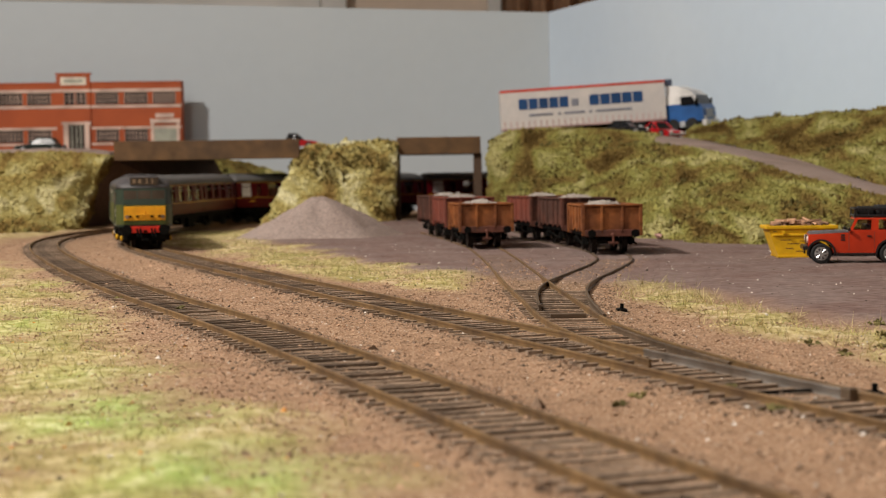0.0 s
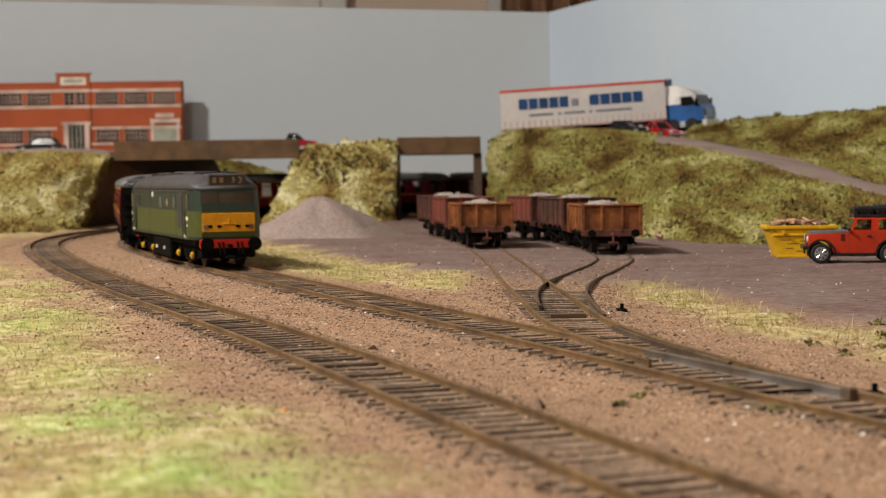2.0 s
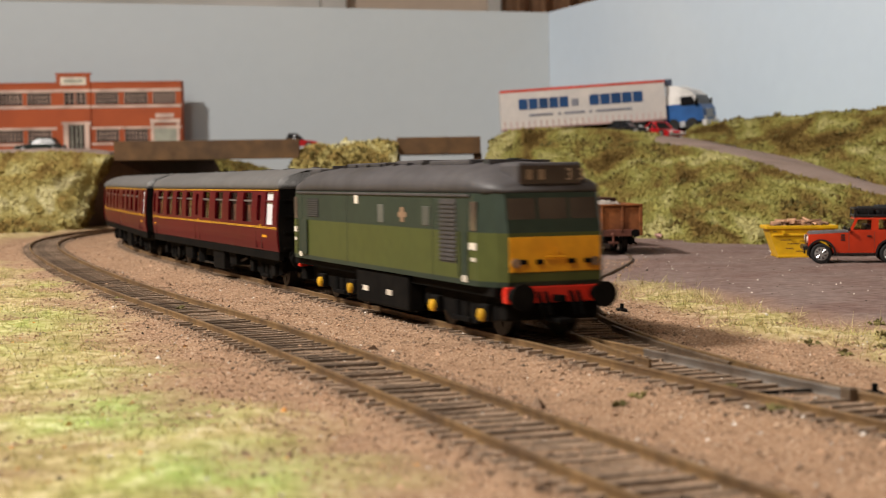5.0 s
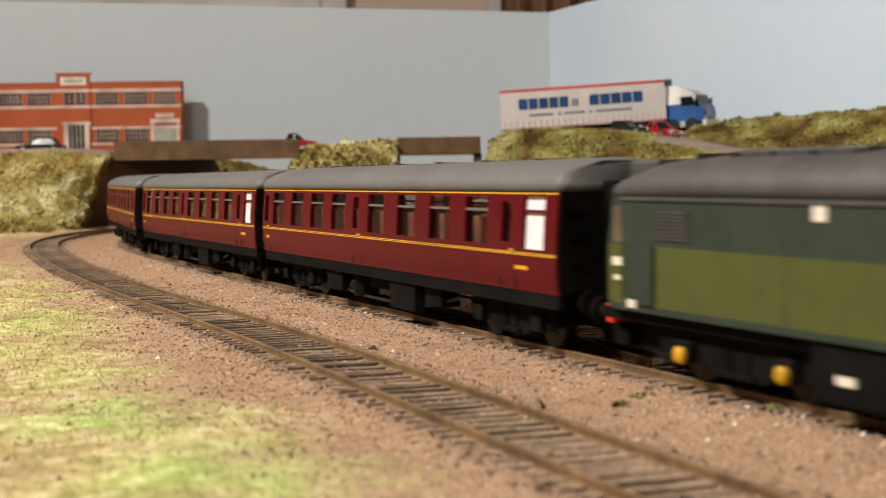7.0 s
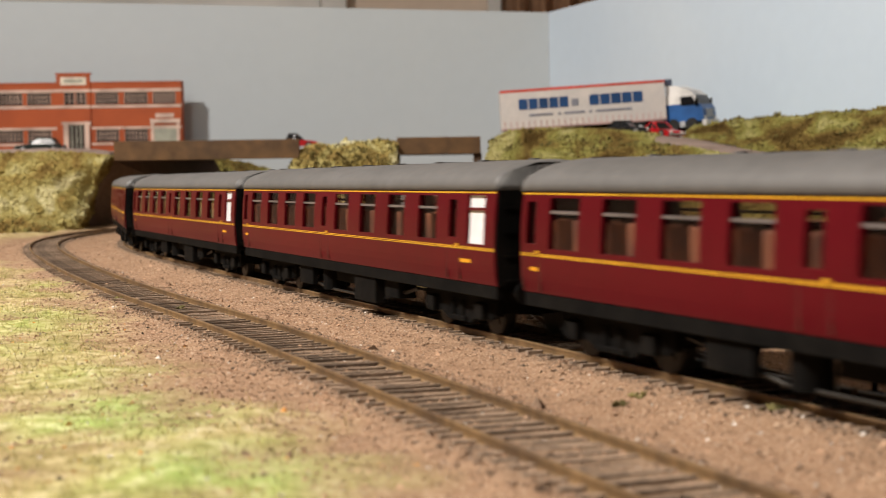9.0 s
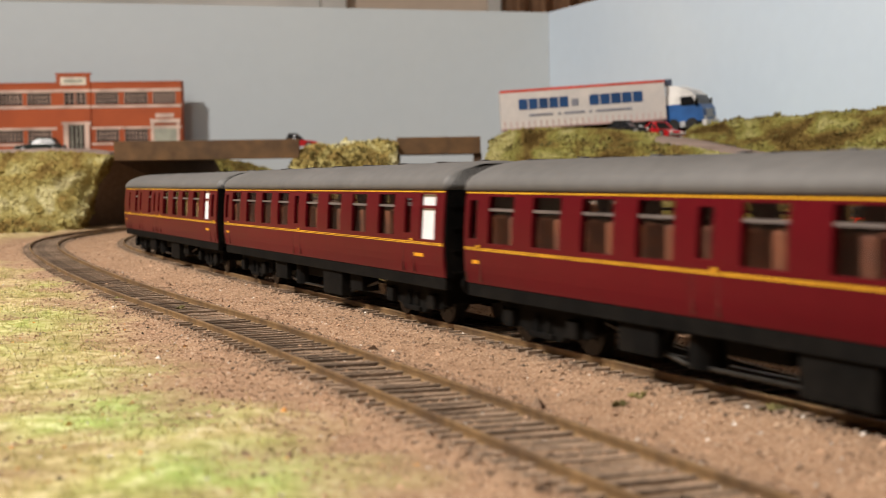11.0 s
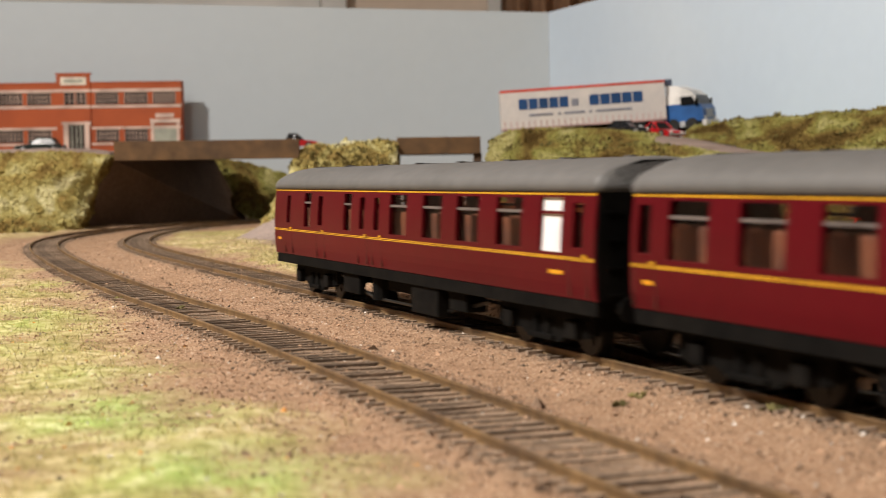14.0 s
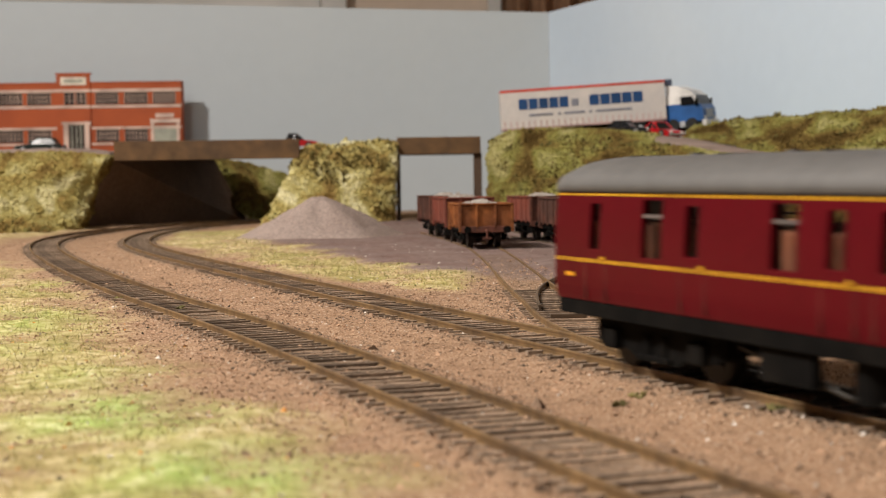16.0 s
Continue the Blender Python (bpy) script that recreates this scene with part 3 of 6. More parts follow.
# ---- banks ----
def refine(rows, m, n):
    """A finer net of points through coarse sections, smoothed along and across."""
    a = np.array(rows, float)

    def fine(a, k):
        t = np.linspace(0, len(a) - 1, k)
        i = np.clip(t.astype(int), 0, len(a) - 2)
        u = (t - i)[:, None, None]
        p0, p1, p2, p3 = a[np.clip(i - 1, 0, len(a) - 1)], a[i], a[i + 1], a[np.clip(i + 2, 0, len(a) - 1)]
        return 0.5 * (2 * p1 + (p2 - p0) * u + (2 * p0 - 5 * p1 + 4 * p2 - p3) * u ** 2 + (3 * p1 - p0 - 3 * p2 + p3) * u ** 3)

    a = fine(a, m)
    return fine(a.transpose(1, 0, 2), n).transpose(1, 0, 2)


def bank(name, rows, m, n, label, rough, tufts, road=0.0, open_from=0.0, turf=TURF, crumb=CRUMB):
    """A scenic bank: a rough skin with foam crumbs and grass fibres on it. road: the share at its top that stays bare."""
    net = refine(rows, m, n)
    du, dv = np.gradient(net, axis=0), np.gradient(net, axis=1)
    nor = np.cross(du, dv)
    nor /= np.linalg.norm(nor, axis=2)[:, :, None] + 1e-9
    if nor[:, :, 2].mean() + -nor[:, :, 1].mean() < 0:
        nor = -nor
    t = np.linspace(0, 1, net.shape[1])[None, :]
    wild = np.clip((1 - road - t) / 0.16, 0.08, 1.0) if road else np.ones_like(t)
    lump = (value_noise(net[:, :, 0] + net[:, :, 2] * 0.7, net[:, :, 1] * 0.5 + net[:, :, 2], 16, 21) - 0.5) * 2 + (value_noise(net[:, :, 0] - net[:, :, 2], net[:, :, 1] + net[:, :, 2] * 1.3, 6, 22) - 0.5)
    net = net + nor * (lump * rough * wild)[:, :, None]
    i = np.arange(m * n).reshape(m, n)
    f = np.stack([i[:-1, :-1], i[1:, :-1], i[1:, 1:], i[:-1, 1:]], 2).reshape(-1, 4)
    top = thing(name, label, "embankment", pose(0, 0, 0))
    cells = np.tile(np.linspace(0, 1, n)[:-1], m - 1)
    along = np.repeat(np.linspace(0, 1, m - 1), n - 1)
    bare = ((cells > 1 - road - 0.03) & (along > open_from)) if road else np.zeros(len(cells), bool)
    skin = raw("earth", net.reshape(-1, 3) * MM, f[~bare], turf, True)
    skin.parent = top
    if road:
        r = raw("roadway", net.reshape(-1, 3) * MM, f[bare], ROADM, True)
        r.parent, r["label"] = top, "dusty grey-brown road surface"
    cand = np.nonzero(~bare)[0]
    p4 = net.reshape(-1, 3)[f[cand]]
    area = np.linalg.norm(np.cross(p4[:, 1] - p4[:, 0], p4[:, 3] - p4[:, 0]), axis=1)

    def sample(k, keep):
        c = RNG.choice(len(cand), k, p=area / area.sum())
        u, v = RNG.random((k, 1)), RNG.random((k, 1))
        q = p4[c]
        p = (q[:, 0] * (1 - u) + q[:, 1] * u) * (1 - v) + (q[:, 3] * (1 - u) + q[:, 2] * u) * v
        w = value_noise(p[:, 0] + p[:, 2] * 0.6, p[:, 1] + p[:, 2], 24, 31)
        sel = keep(w, RNG.random(k))
        return p[sel] * MM, nor.reshape(-1, 3)[f[cand][c][:, 0]][sel]

    p, q = sample(int(tufts * 1.7), lambda w, r: r < 2)
    o = crumbs("foliage", p + q * 0.3 * MM, 0.95 * MM, crumb)
    o.parent = top
    tagged(o, kind="stuff")
    p, q = sample(int(tufts * 1.6), lambda w, r: r < 2)
    o = blades("grass_fibre", p, q, 2.3 * MM, 0.45 * MM, crumb, 0.8)
    o.parent = top
    tagged(o, kind="stuff")
    p, q = sample(int(tufts * 0.45), lambda w, r: (w > 0.66) & (r < 0.7))
    o = crumbs("dark_tuft", p + q * 1.2 * MM, 1.1 * MM, TUFT)
    o.parent = top
    tagged(o, kind="stuff")
    return top


LEFT = [[(-492, 1200, 2), (-532, 1300, 44), (-563, 1380, 83), (-677, 1700, 86)], [(-373, 1260, 4), (-393, 1330, 42), (-413, 1400, 80), (-489, 1700, 86)],
        [(-343, 1290, 5), (-356, 1350, 44), (-368, 1405, 81), (-433, 1700, 86)], [(-324, 1330, 6), (-329, 1375, 44), (-325, 1403, 78), (-384, 1700, 86)],
        [(-338, 1400, 6), (-324, 1405, 46), (-310, 1410, 76), (-350, 1640, 80)], [(-372, 1560, 5), (-360, 1570, 46), (-345, 1580, 76), (-352, 1645, 80)]]
RIGHT = [[(41, 1420, 4), (43, 1440, 47), (47, 1470, 83), (55, 1680, 86)], [(79, 1250, 3), (82, 1330, 46), (75, 1440, 92), (91, 1660, 95)],
         [(113, 1080, 2), (123, 1220, 41), (143, 1360, 88), (172, 1620, 95)], [(131, 970, 2), (153, 1100, 36), (192, 1280, 78), (236, 1475, 87)],
         [(160, 905, 2), (190, 1030, 32), (224, 1170, 66), (257, 1340, 75)], [(186, 870, 2), (219, 970, 29), (251, 1060, 49), (289, 1220, 61)],
         [(221, 850, 2), (246, 920, 22), (277, 980, 37), (310, 1100, 43)], [(269, 830, 2), (285, 880, 16), (305, 920, 26), (337, 1020, 31)]]
FAR = [[(233, 1460, 86), (244, 1490, 93), (254, 1520, 98), (278, 1680, 100)], [(255, 1330, 74), (267, 1380, 88), (280, 1430, 100), (309, 1600, 102)],
       [(287, 1210, 60), (299, 1270, 81), (310, 1330, 99), (350, 1520, 101)], [(308, 1090, 42), (330, 1170, 71), (353, 1250, 99), (395, 1420, 100)],
       [(335, 1010, 30), (369, 1100, 65), (400, 1180, 98), (441, 1320, 99)]]
HUMP = [[(-166, 1350, 6), (-163, 1375, 14), (-158, 1395, 19), (-158, 1420, 10)], [(-139, 1335, 6), (-141, 1375, 39), (-132, 1405, 74), (-130, 1438, 75)],
        [(-94, 1355, 6), (-94, 1395, 43), (-93, 1425, 81), (-93, 1475, 82)], [(-51, 1395, 6), (-50, 1415, 43), (-48, 1445, 81), (-48, 1515, 82)],
        [(-45, 1420, 6), (-45, 1435, 43), (-45, 1455, 80), (-45, 1516, 81)]]
BACKB = [[(-257, 1660, 60), (-260, 1680, 70), (-263, 1690, 76), (-278, 1700, 78)], [(-234, 1625, 33), (-246, 1660, 57), (-255, 1690, 74), (-270, 1700, 77)],
         [(-206, 1612, 7), (-215, 1650, 44), (-222, 1685, 66), (-232, 1700, 70)], [(-176, 1660, 6), (-181, 1670, 38), (-186, 1690, 57), (-192, 1700, 60)],
         [(-142, 1690, 4), (-145, 1695, 30), (-148, 1698, 40), (-151, 1700, 41)]]
bank("embankment", LEFT, 80, 46, "mottled green and straw grass bank beside the road bridge", 3.6, 9000, road=0.34, turf=TURF_PALE, crumb=CRUMB_PALE)
bank("embankment", RIGHT, 150, 50, "mottled olive grass bank below a dusty road", 3.4, 30000, road=0.34, open_from=0.40)
bank("embankment", FAR, 80, 40, "brown and olive grass bank behind the dusty road", 3.2, 12000)
bank("embankment", HUMP, 60, 46, "straw-coloured grass mound between the two bridges", 3.0, 9000, turf=TURF_STRAW, crumb=CRUMB_STRAW)
bank("embankment", BACKB, 40, 30, "shaded brown grass bank behind the tracks", 4.0, 2500)


def make_bridges():
    b = thing("road_bridge", "brown wooden road bridge over the two running tracks", "bridge", pose(0, 0, 0))
    simple("parapet", lambda bm: box(bm, -306, -133, 1398, 1403, 70, 88, 0.4), WOODB, b)
    # The right half is carried back unseen to keep lamp light off the coaches.
    simple("deck", lambda bm: (box(bm, -352, -232, 1403.5, 1640, 74, 78, 0.2), box(bm, -231.9, -134, 1403.5, 1600, 74, 78, 0.2)), DARKCARD, b)
    b2 = thing("siding_bridge", "brown wooden bridge over the siding with one post", "bridge", pose(0, 0, 0))
    simple("parapet", lambda bm: box(bm, -43.5, 38, 1458, 1463, 73.5, 90, 0.4), WOODB, b2)
    # Unseen deck, added to shade the coaches passing behind the opening.
    simple("deck", lambda bm: box(bm, -43.5, 38, 1463.5, 1600, 75, 79, 0.2), DARKCARD, b2)
    simple("post", lambda bm: box(bm, 31, 39, 1463.5, 1470, 3, 74, 0.3), DARKCARD, b2)
    simple("abutment", lambda bm: box(bm, -44.5, -41.5, 1463.5, 1500, 3, 73.5, 0.3), DARKCARD, b2)
    w = thing("retaining_wall", "dark brown card retaining wall under the road bridge", "wall", pose(0, 0, 0))
    simple("wall_face", lambda bm: loft(bm, [[(-316, 1418 + d, 73.6), (-248, 1632 + d, 73.6), (-212, 1632 + d, 4), (-342, 1418 + d, 4)] for d in (0, 4)]), WALLCARD, w)
    r = thing("back_road", "grey-brown road slab behind the bridges", "road", pose(0, 0, 0), kind="structure")
    simple("road_slab", lambda bm: loft(bm, [[(x, 1702, 83.5), (x, 1702, 86.5), (x, 1780, 86.5), (x, 1990, 92.6), (x, 2055, 92.6), (x, 2055, 83.5)] for x in (-900, -305)]), ROADM, r)
    simple("road_slab", lambda bm: box(bm, -304.5, -112, 1702, 1772, 84.5, 86.5, 0.3), ROADM, r)
    pier = simple("pier", lambda bm: box(bm, -4, 4, -4, 4, 4, 83.4, 0.3), DARKCARD, r, at=pose(-0.62, 1.85, 0))
    for x, y in ((-0.4, 1.85), (-0.33, 2.04), (-0.8, 1.95), (-0.12, 1.766), (-0.29, 1.766)):
        again(pier, r, pose(x, y, 0.0008))


make_bridges()


def make_pile():
    n, m = 64, 22
    rings = []
    for j in range(m + 1):
        r = j / m
        ring = []
        for i in range(n):
            a = 2 * math.pi * i / n
            k = 1 + 0.10 * math.sin(2 * a + 1) + 0.06 * math.sin(5 * a)
            x, y = 64 * k * r * math.cos(a) * (0.90 if math.cos(a) > 0 else 0.93), 64 * k * r * math.sin(a)
            z = 34 * (1 - r) ** 1.05 if r > 0.18 else 34 * (0.812 + 0.075 * (1 - (r / 0.18) ** 2))
            z += (float(value_noise(x, y, 9, 41)) - 0.5) * 1.8 * min(1, 3 * (1 - r)) + (float(value_noise(x, y, 3, 42)) - 0.5) * 1.0
            ring.append((x, y, z))
        rings.append(ring)
    bm = bmesh.new()
    loft(bm, rings[::-1], caps=False)
    bmesh.ops.remove_doubles(bm, verts=bm.verts[:], dist=0.01)
    tagged(part("gravel_mound", bm, GRAVEL, smooth=True, at=pose(-0.0895, 1.105, 0.0055)), "conical heap of grey-brown gravel on the yard", "gravel heap")


make_pile()


# ---- tracks ----
RAIL_PROFILE = [(-0.75, -2.5), (0.75, -2.5), (0.75, -1.9), (0.3, -1.6), (0.3, -0.75), (0.45, -0.55), (0.45, -0.1), (0.36, 0.0), (-0.36, 0.0), (-0.45, -0.1), (-0.45, -0.55), (-0.3, -0.75), (-0.3, -1.6), (-0.75, -1.9)]


def rail(parent, x, y, th, off, material=RAIL, lift=0.0):
    bm = bmesh.new()
    rx, ry = x - off * np.sin(th), y + off * np.cos(th)
    top = lie(ry) + RAIL_TOP + lift
    loft(bm, [[(a - p * math.sin(t), b + p * math.cos(t), c + q) for p, q in RAIL_PROFILE] for a, b, c, t in zip(rx, ry, top, th)])
    return part("rail", bm, material, parent)


def sleepers(parent, x, y, th, first, last, pitch, length, width=3.2, every=None):
    """Sleepers as parts on one shared mesh, between two arc lengths."""
    d = np.concatenate([[0], np.cumsum(np.hypot(np.diff(x), np.diff(y)))])
    mesh_ob = None
    for k, s in enumerate(np.arange(first, last, pitch)):
        a, b, t = np.interp(s, d, x), np.interp(s, d, y), np.interp(s, d, th)
        m = pose(a * MM, b * MM, (float(lie(b)) + 1.0 + RNG.uniform(-0.35, 0.1)) * MM, 0, 0, math.degrees(t) + RNG.uniform(-1.2, 1.2))
        if mesh_ob is None:
            mesh_ob = simple("sleeper", lambda bm: box(bm, -width / 2, width / 2, -length / 2, length / 2, -1.6, 0.6, taper=(0.25, 0.25)), SLEEPER, parent, at=m)
        else:
            again(mesh_ob, parent, m)


def make_tracks():
    t = thing("running_track", "rusty railed single track with dark sleepers in tan ballast", "railway track", pose(0, 0, 0), "running tracks")
    k = OUT_S > -900
    rail(t, OUT_X[k][::2], OUT_Y[k][::2], OUT_T[k][::2], 8.85)
    rail(t, OUT_X[k][::2], OUT_Y[k][::2], OUT_T[k][::2], -8.85)
    sleepers(t, OUT_X, OUT_Y, OUT_T, 1150, 2250, 5.7, 27, 2.0)
    t = thing("running_track", "rusty railed main track with dark sleepers, leading to the turnout", "railway track", pose(0, 0, 0), "running tracks")
    k = IN_S > -900
    rail(t, IN_X[k][::2], IN_Y[k][::2], IN_T[k][::2], 8.85)
    rail(t, IN_X[k][::2], IN_Y[k][::2], IN_T[k][::2], -8.85)
    sleepers(t, IN_X, IN_Y, IN_T, 1340, 2600, 5.7, 27, 2.0)
    t = thing("siding_track", "rusty siding track with turnout blades, half buried in the yard", "railway track", pose(0, 0, 0), "siding tracks")
    rail(t, S1X, S1Y, S1T, -8.75)
    rail(t, S1X[16:], S1Y[16:], S1T[16:], 8.75)
    sleepers(t, S1X, S1Y, S1T, 96, 300, 6.0, 23, 1.9)
    # guard rails beside the crossing
    g = slice(14, 34)
    rail(t, S1X[g], S1Y[g], S1T[g], -6.6, RAIL_DARK, -0.15)
    t = thing("siding_track", "rusty curved siding track branching in the yard", "railway track", pose(0, 0, 0), "siding tracks")
    rail(t, S2X[4:], S2Y[4:], S2T[4:], -8.75, RAIL_DARK)
    rail(t, S2X[12:], S2Y[12:], S2T[12:], 8.75, RAIL_DARK)
    sleepers(t, S2X, S2Y, S2T, 72, 130, 6.4, 20, 1.9)
    k = (IN_Y > 276) & (IN_Y < 352)
    b = thing("switch_blade", "worn grey steel turnout blade beside the main rail", "turnout blade", pose(0, 0, 0))
    rail(b, IN_X[k], IN_Y[k], IN_T[k], -7.75, STEEL, 0.12).name = "blade"
    i = int(np.argmax(k)) if IN_Y[k][0] < IN_Y[k][-1] else int(np.nonzero(k)[0][-1])
    ex, ey, et = IN_X[i] + 7.75 * math.sin(IN_T[i]), IN_Y[i] - 7.75 * math.cos(IN_T[i]), IN_T[i]
    simple("blade_block", lambda bm: box(bm, -1.5, 1.5, -1.0, 1.0, -2.4, 0.5, 0.2), RAIL_DARK, b, at=pose(ex * MM, ey * MM, (float(lie(ey)) + RAIL_TOP) * MM, 0, 0, math.degrees(et)))
    b = thing("tie_bar", "brown cross bar across the turnout rails", "tie bar", pose(0.0375, 0.449, 0.0051))
    simple("bar", lambda bm: box(bm, -5.4, 5.4, -0.6, 0.6, -1.6, -0.2, 0.2), RAIL_DARK, b)
    s = thing("point_motor_box", "small black turnout lever beside the rails", "lever", pose(0.057, 0.478, 0.0027))
    simple("lever_base", lambda bm: box(bm, -1.6, 1.6, -2.6, 2.6, -0.6, 1.0, 0.2), BLACK, s)
    simple("lever_arm", lambda bm: tube(bm, (0, 0, 0.8), (0.2, 0, 2.6), 0.6, 8), BLACK, s)
    s2 = copy_thing(s, pose(0.0843, 0.292, 0.0016))
    t = thing("tie_bar", "dark turnout tie bar between the blades", "tie bar", pose(0.0655, 0.2905, 0.0034, 0, 0, 18))
    simple("bar", lambda bm: box(bm, -8, 8, -0.6, 0.6, -1.4, -0.2, 0.2), BLACK, t)


make_tracks()


# ---- the train ----
def wheelset(parent, x, r, name="wheelset"):
    """Two wheels on an axle; the axle lies along y at its origin."""
    bm = bmesh.new()
    for s in (-1, 1):
        tube(bm, (0, s * 7.3, 0), (0, s * 9.6, 0), r, 20)
        tube(bm, (0, s * 6.7, 0), (0, s * 7.3, 0), r + 0.7, 20)
        for k in range(4):
            a = math.pi / 2 * k + 0.4
            tube(bm, (r * 0.55 * math.cos(a), s * 9.5, r * 0.55 * math.sin(a)), (r * 0.55 * math.cos(a), s * 9.85, r * 0.55 * math.sin(a)), 0.8, 6)
    tube(bm, (0, -6.8, 0), (0, 6.8, 0), 1.2, 10)
    return part(name, bm, TYRE, parent, at=pose(x * MM, 0, r * MM))


def bogie(parent, x, base, r, axle_mat=None, length=None):
    """A bogie with side frames, springs and axle boxes; it turns about its middle."""
    b = new("bogie")
    b.empty_display_size = 0.01
    b.parent = parent
    b.matrix_basis = pose(x * MM, 0, 0)
    h = (length or base + 16) / 2
    bm = bmesh.new()
    for s in (-1, 1):
        y0, y1 = s * 11.2, s * 13.0
        loft(bm, [[(-h, y, 5.4), (-h, y, 9.6), (-base / 2, y, 11.2), (-6, y, 10.4), (6, y, 10.4), (base / 2, y, 11.2), (h, y, 9.6), (h, y, 5.4),
                   (base / 2 + 3, y, 4.2), (base / 2 - 5, y, 4.4), (8, y, 2.4), (-8, y, 2.4), (-base / 2 + 5, y, 4.4), (-base / 2 - 3, y, 4.2)] for y in (y0, y1)])
        for k in (-1, 1):
            box(bm, k * base / 2 - 2.6, k * base / 2 + 2.6, min(s * 12.8, s * 14.8), max(s * 12.8, s * 14.8), 4.0, 8.4, 0.4)
            tube(bm, (k * 3.2, s * 12.6, 3.4), (k * 3.2, s * 12.6, 8.0), 1.5, 8)
            tube(bm, (k * (base / 2 + 5.5), s * 12.6, 4.6), (k * (base / 2 + 5.5), s * 12.6, 8.6), 1.1, 8)
        box(bm, -6, 6, min(s * 13, s * 14), max(s * 13, s * 14), 2.6, 4.0, 0.3)
    box(bm, -4, 4, -11.2, 11.2, 5.6, 8.6)
    box(bm, -h + 0.5, -h + 2.5, -11.2, 11.2, 6.0, 8.0)
    box(bm, h - 2.5, h - 0.5, -11.2, 11.2, 6.0, 8.0)
    part("bogie_frame", bm, BLACK, b)
    if axle_mat:
        for s in (-1, 1):
            for k in (-1, 1):
                simple("axle_cover", lambda q: (tube(q, (k * base / 2, s * 14.7, 5.6), (k * base / 2, s * 15.7, 5.6), 1.7, 12), tube(q, (k * base / 2, s * 15.7, 5.6), (k * base / 2, s * 16.1, 5.6), 1.7, 12, 1.0)), axle_mat, b, "yellow axle box cover")
    w = [wheelset(b, -base / 2, r), wheelset(b, base / 2, r)]
    return b, w


def side_panel(bm, length, bands, wins, hw, sign, thick=0.9, bow=None):
    """A coach side with real window openings. wins: (x centre, width, z low, z high)."""
    xs = sorted({-length / 2, length / 2, *[x - w / 2 for x, w, _, _ in wins], *[x + w / 2 for x, w, _, _ in wins]})
    zs = sorted({*bands, *[z for w in wins for z in w[2:]]})
    bow = bow or (lambda z: 0.0)
    grid = {}

    def vert(i, j, k):
        if (i, j, k) not in grid:
            grid[i, j, k] = bm.verts.new((xs[i], sign * (hw - bow(zs[j]) - (thick if k else 0)), zs[j]))
        return grid[i, j, k]

    def solid(i, j):
        if not (0 <= i < len(xs) - 1 and 0 <= j < len(zs) - 1):
            return False
        cx, cz = (xs[i] + xs[i + 1]) / 2, (zs[j] + zs[j + 1]) / 2
        return not any(abs(cx - x) < w / 2 and a < cz < b for x, w, a, b in wins)

    for i in range(len(xs) - 1):
        for j in range(len(zs) - 1):
            if not solid(i, j):
                continue
            for k in (0, 1):
                bm.faces.new([vert(i, j, k), vert(i + 1, j, k), vert(i + 1, j + 1, k), vert(i, j + 1, k)])
            for (di, dj), (p, q) in (((0, -1), ((i, j), (i + 1, j))), ((0, 1), ((i, j + 1), (i + 1, j + 1))), ((-1, 0), ((i, j), (i, j + 1))), ((1, 0), ((i + 1, j), (i + 1, j + 1)))):
                if not solid(i + di, j + dj):
                    bm.faces.new([vert(*p, 0), vert(*q, 0), vert(*q, 1), vert(*p, 1)])


C_LEN, C_HW, C_LOW, C_WAIST, C_GUTTER, C_TOP = 259.4, 18.0, 14.0, 22.9, 37.9, 45.4


def coach_bow(z):
    return 1.1 * max(0.0, (z - 24) / 14) ** 2 + 0.8 * max(0.0, (19.5 - z) / 6) ** 2


OPEN_WINS = [(0.950, 11.5, "white"), (0.890, 5.5, "door"), (0.817, 14.5, "big"), (0.717, 14.5, "big"), (0.616, 14.5, "big"), (0.514, 14.5, "big"), (0.440, 5.5, "door"),
             (0.369, 14.5, "big"), (0.276, 14.5, "big"), (0.182, 14.5, "big"), (0.086, 14.5, "big"), (0.022, 5.0, "door")]
BRAKE_WINS = [(0.966, 5.0, "door"), (0.913, 11.5, "white"), (0.823, 15.0, "big"), (0.722, 15.0, "big"), (0.625, 14.5, "big"), (0.520, 14.5, "big"), (0.447, 5.0, "door"), (0.394, 5.0, "door"),
              (0.338, 8.0, "big"), (0.223, 5.0, "door"), (0.165, 8.0, "big"), (0.073, 4.6, "door")]


